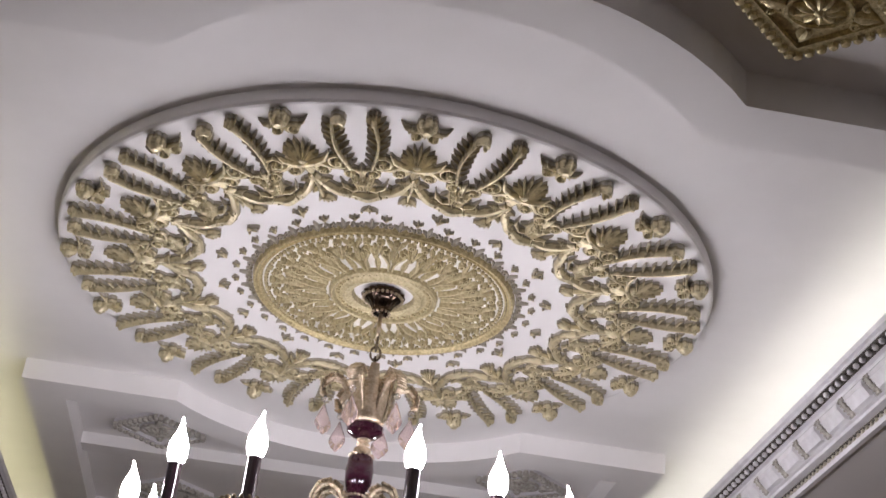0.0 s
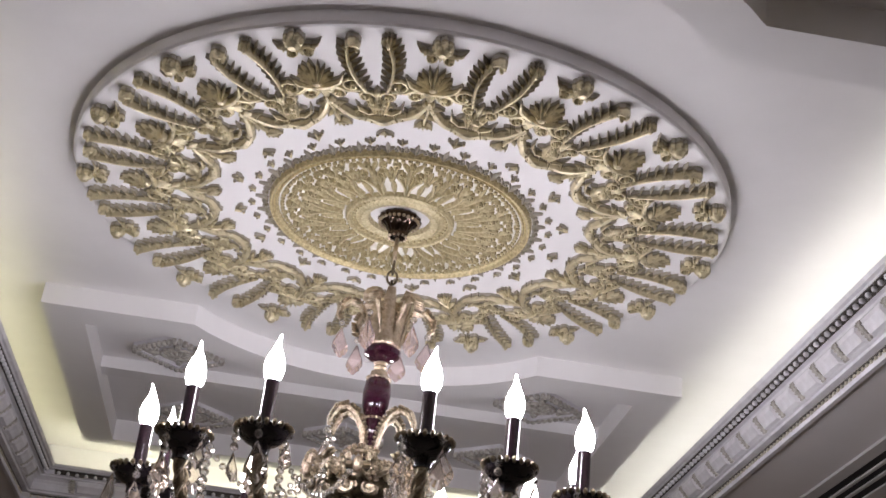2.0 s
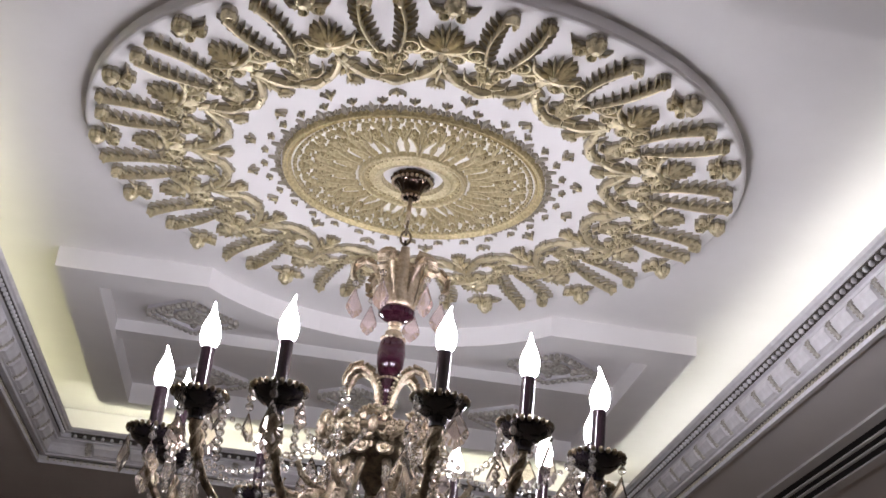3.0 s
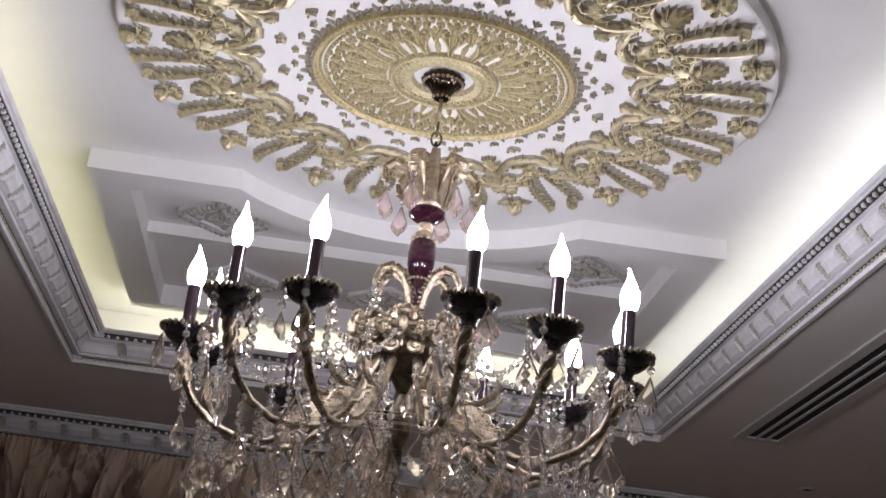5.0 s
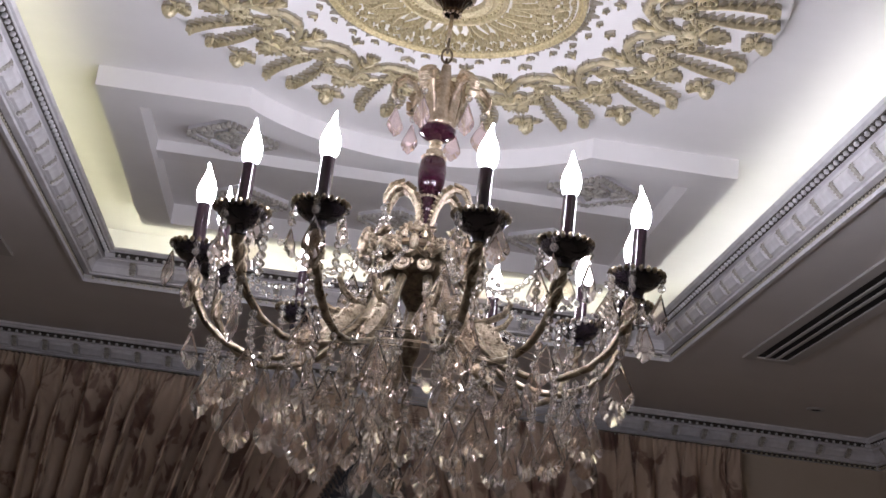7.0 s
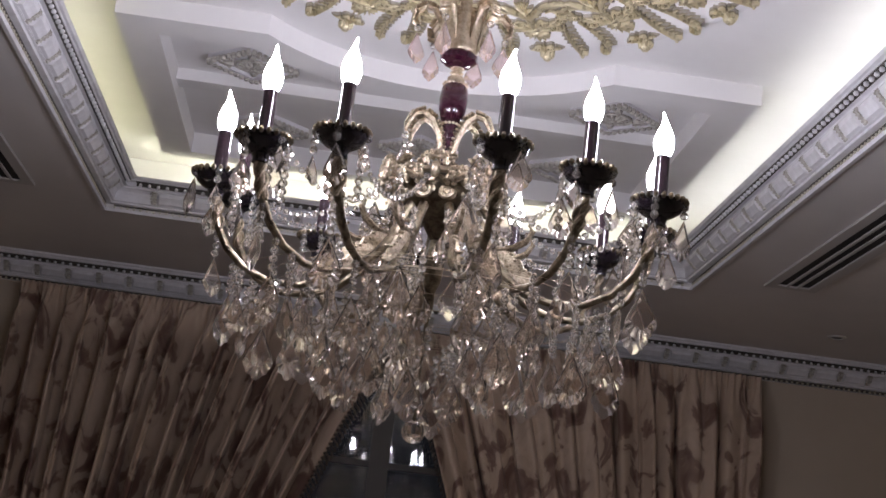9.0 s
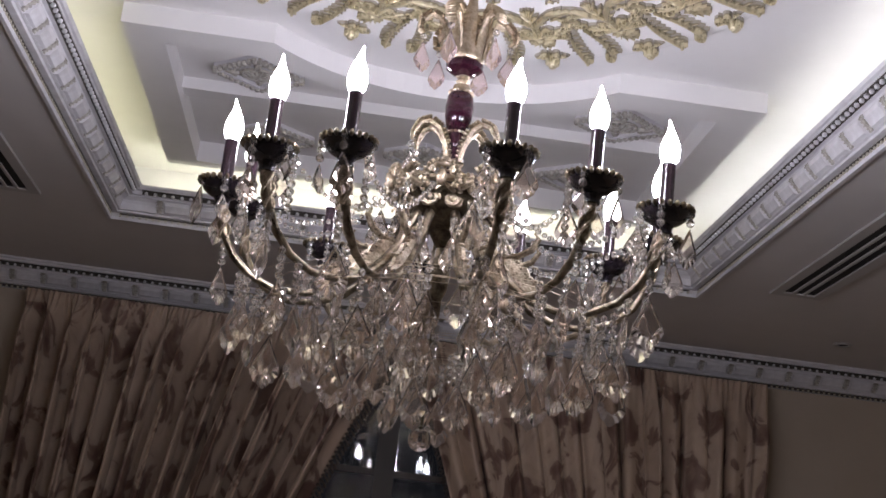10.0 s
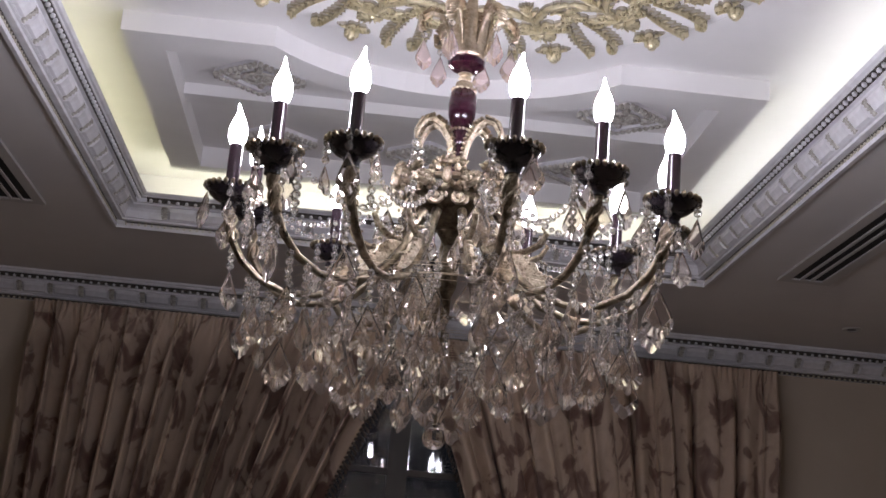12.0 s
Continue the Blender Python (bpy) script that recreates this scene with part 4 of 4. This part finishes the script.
CARTOUCHE = cartouche_mesh()
hang("hub_rim", Geo().lathe([(0.108, 2.508), (0.116, 2.512), (0.123, 2.508), (0.125, 2.500), (0.119, 2.494), (0.110, 2.496), (0.108, 2.508)], 48), BRASS, label="bright gilt hub rim")
for i in range(6):
    part("cartouche", CARTOUCHE, ch, DOWN @ spin(-102 + 60 * i, -0.045) @ Matrix.Translation((0, 0, 2.49)) @ Matrix.Scale(1.36, 4) @ Matrix.Translation((0, 0, -2.49)))
    part("cartouche", CARTOUCHE, ch, DOWN @ spin(-72 + 60 * i, -0.008) @ pose(0, 0, -0.012), "smaller gilt cartouche")
for i in range(12):
    if i % 2:
        drop(ch, DOWN @ spin(30 * i + 18, 0.160, 2.470), 1, (MIDDLE, BIG)[i % 4 == 1], -30 * i - 18 + rng.uniform(-40, 40))
    drop(ch, DOWN @ spin(30 * i + 4, 0.150, 2.40), 2 + i % 3, (BIG, MIDDLE)[i % 2], -30 * i - 4 + rng.uniform(-50, 50))
TOP_CURL = curl_mesh("top_curl", [(0.016, 0, 2.53), (0.014, 0, 2.58), (0.024, 0, 2.625), (0.044, 0, 2.660), (0.068, 0, 2.674), (0.090, 0, 2.666), (0.104, 0, 2.640), (0.107, 0, 2.618)], [0.010, 0.011, 0.013, 0.015, 0.015, 0.013, 0.010, 0.005], CAST_BRASS)
for a in (-172, -26, 42, 96, 148):
    arm = part("top_curl", TOP_CURL, ch, DOWN @ spin(a))
    drop(arm, pose(0.108, 0, 2.616), 1, MIDDLE, -a + rng.uniform(-35, 35))

# arms with dish, candle and bulb
ARM_R = 0.52


def arm_mesh():
    pts = [(0.085, 0, 2.425), (0.110, 0, 2.38), (0.135, 0, 2.325), (0.175, 0, 2.268), (0.230, 0, 2.222), (0.300, 0, 2.198), (0.370, 0, 2.198), (0.430, 0, 2.222), (0.475, 0, 2.264), (0.502, 0, 2.312), (0.516, 0, 2.362), (0.520, 0, 2.402)]
    g = Geo().tube(pts, [0.012, 0.012, 0.011, 0.010, 0.009, 0.0085, 0.0085, 0.009, 0.0095, 0.010, 0.011, 0.012], 10)
    g.lathe([(0.010, 2.392), (0.017, 2.398), (0.014, 2.404), (0.018, 2.410), (0.012, 2.414)], 14, pose(0.52, 0, 0))
    return g.mesh("arm", ARM_BRASS, True)


def cuff_mesh():
    """Twisted leaf work round the upright end of an arm."""
    g = Geo()
    for i in range(46):
        s = i / 45
        for k in range(3):
            t = 5.2 * s + k * 2.094
            r = 0.0105 + 0.003 * math.sin(math.pi * s)
            g.blob((0.500 + 0.020 * s + r * math.cos(t), r * math.sin(t), 2.305 + 0.09 * s), 0.0045, 0.0045, 0.0034 + 0.0018 * (i % 2), 6, 4)
    return g.mesh("arm_cuff", CAST_BRASS, True)


CUFF = cuff_mesh()


def fin_mesh():
    """The upright acanthus leaf that lies on an arm near the hub."""
    g = Geo()
    n = 7
    v, f = [], []
    for i in range(n + 1):
        s = i / n
        x, z = 0.150 + 0.110 * s, 2.325 - 0.095 * math.sin(s * 1.5)
        h = 0.034 * math.sin(math.pi * (0.15 + 0.8 * s)) * (1.0 if i % 2 else 0.78)
        v += [(x, -0.006, z), (x + 0.5 * h, -0.004, z + h), (x + 0.5 * h, 0.004, z + h), (x, 0.006, z)]
    for i in range(n):
        for k in range(3):
            f.append((i * 4 + k, i * 4 + k + 1, i * 4 + k + 5, i * 4 + k + 4))
    g.add(v, f)
    g.tube([(0.150, 0, 2.325), (0.19, 0, 2.33), (0.22, 0, 2.345), (0.235, 0, 2.37), (0.225, 0, 2.385)], [0.007, 0.008, 0.008, 0.007, 0.004], 6)
    for i in range(8):
        s = i / 7
        g.blob((0.165 + 0.085 * s, 0, 2.352 - 0.085 * math.sin(s * 1.5)), 0.006, 0.009, 0.005, 6, 4)
    return g.mesh("leaf", CAST_BRASS)


def dish_mesh():
    """A dark drip dish on a short stem (its rim is a part of its own)."""
    return Geo().lathe([(0.0, 2.440), (0.030, 2.441), (0.052, 2.449), (0.056, 2.447), (0.0545, 2.438), (0.047, 2.425), (0.034, 2.415), (0.021, 2.409), (0.017, 2.400), (0.018, 2.390), (0.0, 2.389)], 32).mesh("dish", DISH_GLAZE, True)


def rim_mesh():
    g = Geo()
    for i in range(22):
        a = 2 * math.pi * i / 22
        g.blob((0.056, 0, 2.448), 0.009, 0.0058, 0.0085, 6, 4, pose(0, 0, 0, 0, 0, math.degrees(a)))
    return g.mesh("dish_rim", DARK_BRASS, True)


ARM, FIN, DISH, RIM = arm_mesh(), fin_mesh(), dish_mesh(), rim_mesh()
CANDLE = Geo().lathe([(0.0205, 2.432), (0.0215, 2.440), (0.0170, 2.447), (0.0158, 2.452), (0.0152, 2.545), (0.0, 2.546)], 20).mesh("candle_sleeve", SLEEVE, True)
flame = Geo()
FL = [(0.0140, 2.546), (0.0180, 2.552), (0.0208, 2.562), (0.0220, 2.575), (0.0206, 2.589), (0.0158, 2.604), (0.0105, 2.616), (0.0065, 2.627), (0.0036, 2.638), (0.0022, 2.646), (0.0008, 2.650)]
fv, ff = [], []
for i in range(16):
    a = 2 * math.pi * i / 16
    fv += [(r * math.cos(a) + 0.006 * max(0, (z - 2.61) / 0.04) ** 2, r * math.sin(a), z) for r, z in FL]
for i in range(16):
    j = (i + 1) % 16
    ff += [(i * len(FL) + k, j * len(FL) + k, j * len(FL) + k + 1, i * len(FL) + k + 1) for k in range(len(FL) - 1)]
flame.add(fv, ff)
FLAME = flame.mesh("bulb", BULB, True)


def chain_between(p, q, sag, n):
    g = Geo()
    p, q = Vector(p), Vector(q)
    for i in range(n + 1):
        s = i / n
        c = p.lerp(q, s)
        c.z -= sag * 4 * s * (1 - s)
        r = 0.0085 if i % 2 else 0.0068
        g.blob(c, r, r, r, 7, 4)
    return g.mesh("bead_swag", BEAD_CRYSTAL)


SWAG_IN = chain_between((0.468, 0.01, 2.435), (0.155, 0.03, 2.46), 0.085, 19)
ARMS_AT = [(-179.8, 0.531), (-141.7, 0.527), (-119.4, 0.5), (-80.6, 0.51), (-56.4, 0.5), (-29.6, 0.538), (-1.5, 0.51), (28.4, 0.5), (62.7, 0.512), (93.0, 0.52), (121.7, 0.545), (162.5, 0.513)]
for n_arm, (a, reach) in enumerate(ARMS_AT):
    arm = part("arm", ARM, ch, DOWN @ spin(a, 0, 0.012) @ Matrix.Diagonal((reach / ARM_R, 1, 1, 1)))
    at = pose(ARM_R, 0, 0)
    part("acanthus_leaf", FIN, arm)
    part("arm_cuff", CUFF, arm)
    part("dish", DISH, arm, at @ pose(0, 0, -0.010), "near-black glazed drip dish")
    part("dish_rim", RIM, arm, at @ pose(0, 0, -0.010))
    part("candle_sleeve", CANDLE, arm, at, "dark glossy candle sleeve")
    part("bulb", FLAME, arm, at @ pose(0, 0, 0, 0, 0, 40 * n_arm), "lit flame-shaped bulb")
    tagged(part("bead_swag", SWAG_IN, arm), kind="stuff")
    for k, t in enumerate((20, 110, 200, 290)):
        t += rng.uniform(-15, 15)
        p = at @ pose(0.055 * math.cos(radians(t)), 0.055 * math.sin(radians(t)), 2.438)
        drop(arm, p, rng.choice((1, 2, 2, 3)), SMALL if k % 2 else MIDDLE, -a + rng.uniform(-60, 60))
    for r, z in ((0.500, 2.296), (0.455, 2.232), (0.400, 2.196)):
        drop(arm, pose(r, rng.choice((-0.008, 0.008)), z), rng.choice((2, 3, 4)), rng.choice((MIDDLE, BIG)), -a + rng.uniform(-70, 70))
    # strings that fall from the dish's inner rim to the arm
    for r, y in ((0.470, 0.026), (0.474, -0.030)):
        tagged(part("bead_strand", STRAND[7], arm, pose(r, y, 2.43)), kind="stuff")

# hoops that carry the lower drops
HOOPS = [(0.445, 2.210, 11, (3, 4, 5), (BIG, MIDDLE)), (0.375, 2.190, 10, (3, 4, 5), (BIG, BIG, MIDDLE)), (0.375, 2.220, 6, (1, 2), (BIG, MIDDLE)), (0.300, 2.165, 9, (3, 4), (BIG, BIG, MIDDLE)),
         (0.300, 2.220, 5, (1, 2), (MIDDLE, BIG)), (0.225, 2.145, 7, (3, 4), (BIG, MIDDLE)), (0.225, 2.24, 5, (2, 3), (MIDDLE, BIG)), (0.150, 2.125, 5, (3, 4), (BIG, MIDDLE)),
         (0.150, 2.26, 4, (2, 4), (BIG, MIDDLE)), (0.080, 2.10, 4, (3, 4), (BIG, MIDDLE))]
for k, (r, z, n, beads_of, sizes) in enumerate(HOOPS):
    hoop = hang("hoop", Geo().tube([(r * math.cos(i * math.pi / 24), r * math.sin(i * math.pi / 24), z) for i in range(49)], 0.0006, 5), BRASS)
    for i in range(n):
        t = 360 * i / n + rng.uniform(-5, 5) + 7 * k
        if i % 2:
            t2 = t + 180 / n
            tagged(part("bead_strand", STRAND[rng.choice((4, 5, 6, 7))], hoop, pose(r * math.cos(radians(t2)), r * math.sin(radians(t2)), z)), kind="stuff")
        drop(hoop, pose(r * math.cos(radians(t)), r * math.sin(radians(t)), z), rng.choice(beads_of), rng.choice(sizes), rng.uniform(-60, 60))
hang("ball", Geo().lathe([(0.0, 1.932)] + [(0.027 * math.sin(math.pi * i / 8), 1.905 + 0.027 * math.cos(math.pi * i / 8)) for i in range(1, 8)] + [(0.0, 1.878)], 14), CRYSTAL, smooth=False, label="faceted crystal ball")

# ---- window ----
win = tagged(thing("window_1", "dark night window behind parted curtains", "window", place=pose((WIN_X0 + WIN_X1) / 2, WALL_Y + 0.08, WIN_Z0)), kind="structure")
W2, WH = (WIN_X1 - WIN_X0) / 2, WIN_Z1 - WIN_Z0
for s in (-1, 1):
    x0, x1 = sorted((s * W2, s * (W2 - 0.07)))
    part("frame_side", Geo().box(x0, x1, -0.03, 0.03, 0, WH).mesh("frame", FRAME), win)
part("frame_top", Geo().box(-W2 + 0.07, W2 - 0.07, -0.03, 0.03, WH - 0.07, WH).mesh("frame", FRAME), win)
part("frame_bottom", Geo().box(-W2 + 0.07, W2 - 0.07, -0.03, 0.03, 0, 0.07).mesh("frame", FRAME), win)
part("mullion", Geo().box(-0.048, 0.048, -0.035, 0.03, 0.07, WH - 0.07).mesh("frame", FRAME), win)
for s in (-1, 1):
    part("transom", Geo().box(*sorted((s * 0.048, s * (W2 - 0.07))), -0.02, 0.02, 1.655, 1.685).mesh("frame", FRAME), win)
    pane = part("pane", Geo().box(*sorted((s * 0.048, s * (W2 - 0.07))), 0.0, 0.006, 0.07, WH - 0.07).mesh("pane", GLASS), win)


# ---- curtains ----
def curtain(x_out, x_in, lean, label, seed):
    """A gathered curtain swept aside: folds fan from the heading, with a fringe along the free edge."""
    ob = thing("curtain", label, "curtain", "window curtains", pose(0, 3.468, 2.813))
    r = random.Random(seed)
    nu, nv, folds = 620, 34, 16
    width = x_in - x_out
    phase = [r.uniform(-1.2, 1.2) for _ in range(folds + 2)]
    deep = [r.uniform(0.75, 1.2) for _ in range(folds + 2)]
    v, f = [], []

    def spot_at(u, d):
        sweep = lean * (u ** 1.35) * (d / 0.84) * (1 - 0.12 * d)
        x = x_out + width * u + sweep
        k = u * folds
        i = int(k)
        p = phase[i] * (1 - (k - i)) + phase[i + 1] * (k - i)
        dd = deep[i] * (1 - (k - i)) + deep[i + 1] * (k - i)
        turn = 2 * math.pi * k + 0.9 * p
        w = math.sin(turn) + 0.30 * math.sin(2 * turn + 1.1 + p) + 0.16 * math.sin(3 * turn + 2.3 * p)
        grow = min(1, 0.10 + max(0.0, d - 0.03) / 0.24)
        y = -0.078 * dd * grow * w
        pinch = max(0, 1 - d / 0.19)
        y -= 0.014 * pinch ** 0.7 * math.sin(2 * math.pi * k * 4 + 1.7 * p) * (0.6 + 0.4 * math.sin(1.3 * k + p))
        y += 0.006 * math.sin(11 * d + 2.2 * k) * min(1, d * 3)
        x += 0.034 * math.cos(turn + 0.5) * grow
        return x, y, -d

    for j in range(nv + 1):
        d = 2.45 * (j / nv) ** 1.5
        for i in range(nu + 1):
            v.append(spot_at(i / nu * 0.9999, d))
    for j in range(nv):
        for i in range(nu):
            q = j * (nu + 1) + i
            f.append((q, q + 1, q + nu + 2, q + nu + 1))
    me = mesh_of("cloth", v, f, CLOTH, True)
    cloth = part("cloth", me, ob)
    so = cloth.modifiers.new("thickness", "SOLIDIFY")
    so.thickness = 0.003
    g = Geo()
    s = 1 if x_in > x_out else -1
    for i in range(70):
        d = 0.03 + 1.6 * i / 70
        x, y, z = spot_at(0.999, d)
        g.blob((x + s * 0.006, y - 0.010, z), 0.012, 0.010, 0.009, 6, 4)
        g.tube([(x + s * 0.008, y - 0.012, z), (x + s * 0.024, y - 0.014, z - 0.016), (x + s * 0.030, y - 0.014, z - 0.034)], [0.004, 0.006, 0.0075], 5)
    tagged(part("fringe", g.mesh("fringe", FRINGE, True), ob, None, "dark brown tasselled fringe"), kind="stuff")


curtain(-1.77, 0.05, -0.40, "beige and rose flowered damask curtain gathered and swept aside", 3)
curtain(1.885, 0.08, 0.37, "beige and rose flowered damask curtain hanging in deep folds", 8)

# ---- brackets, beads and teeth of the cornices ----
dress(crown, side_runs(LIP_X, LIP_Y), SOFFIT_Z, 0.1375, 0.108, 0.034, SOFFIT_Z + 0.013, SOFFIT_Z + 0.0975, True, 0.006)
dress(wall_crown, side_runs(WC_HX, WC_HY, 0, WC_CY), 2.833, 0.116, 0.106, 0.028, 2.839, 2.933, True, -0.006)
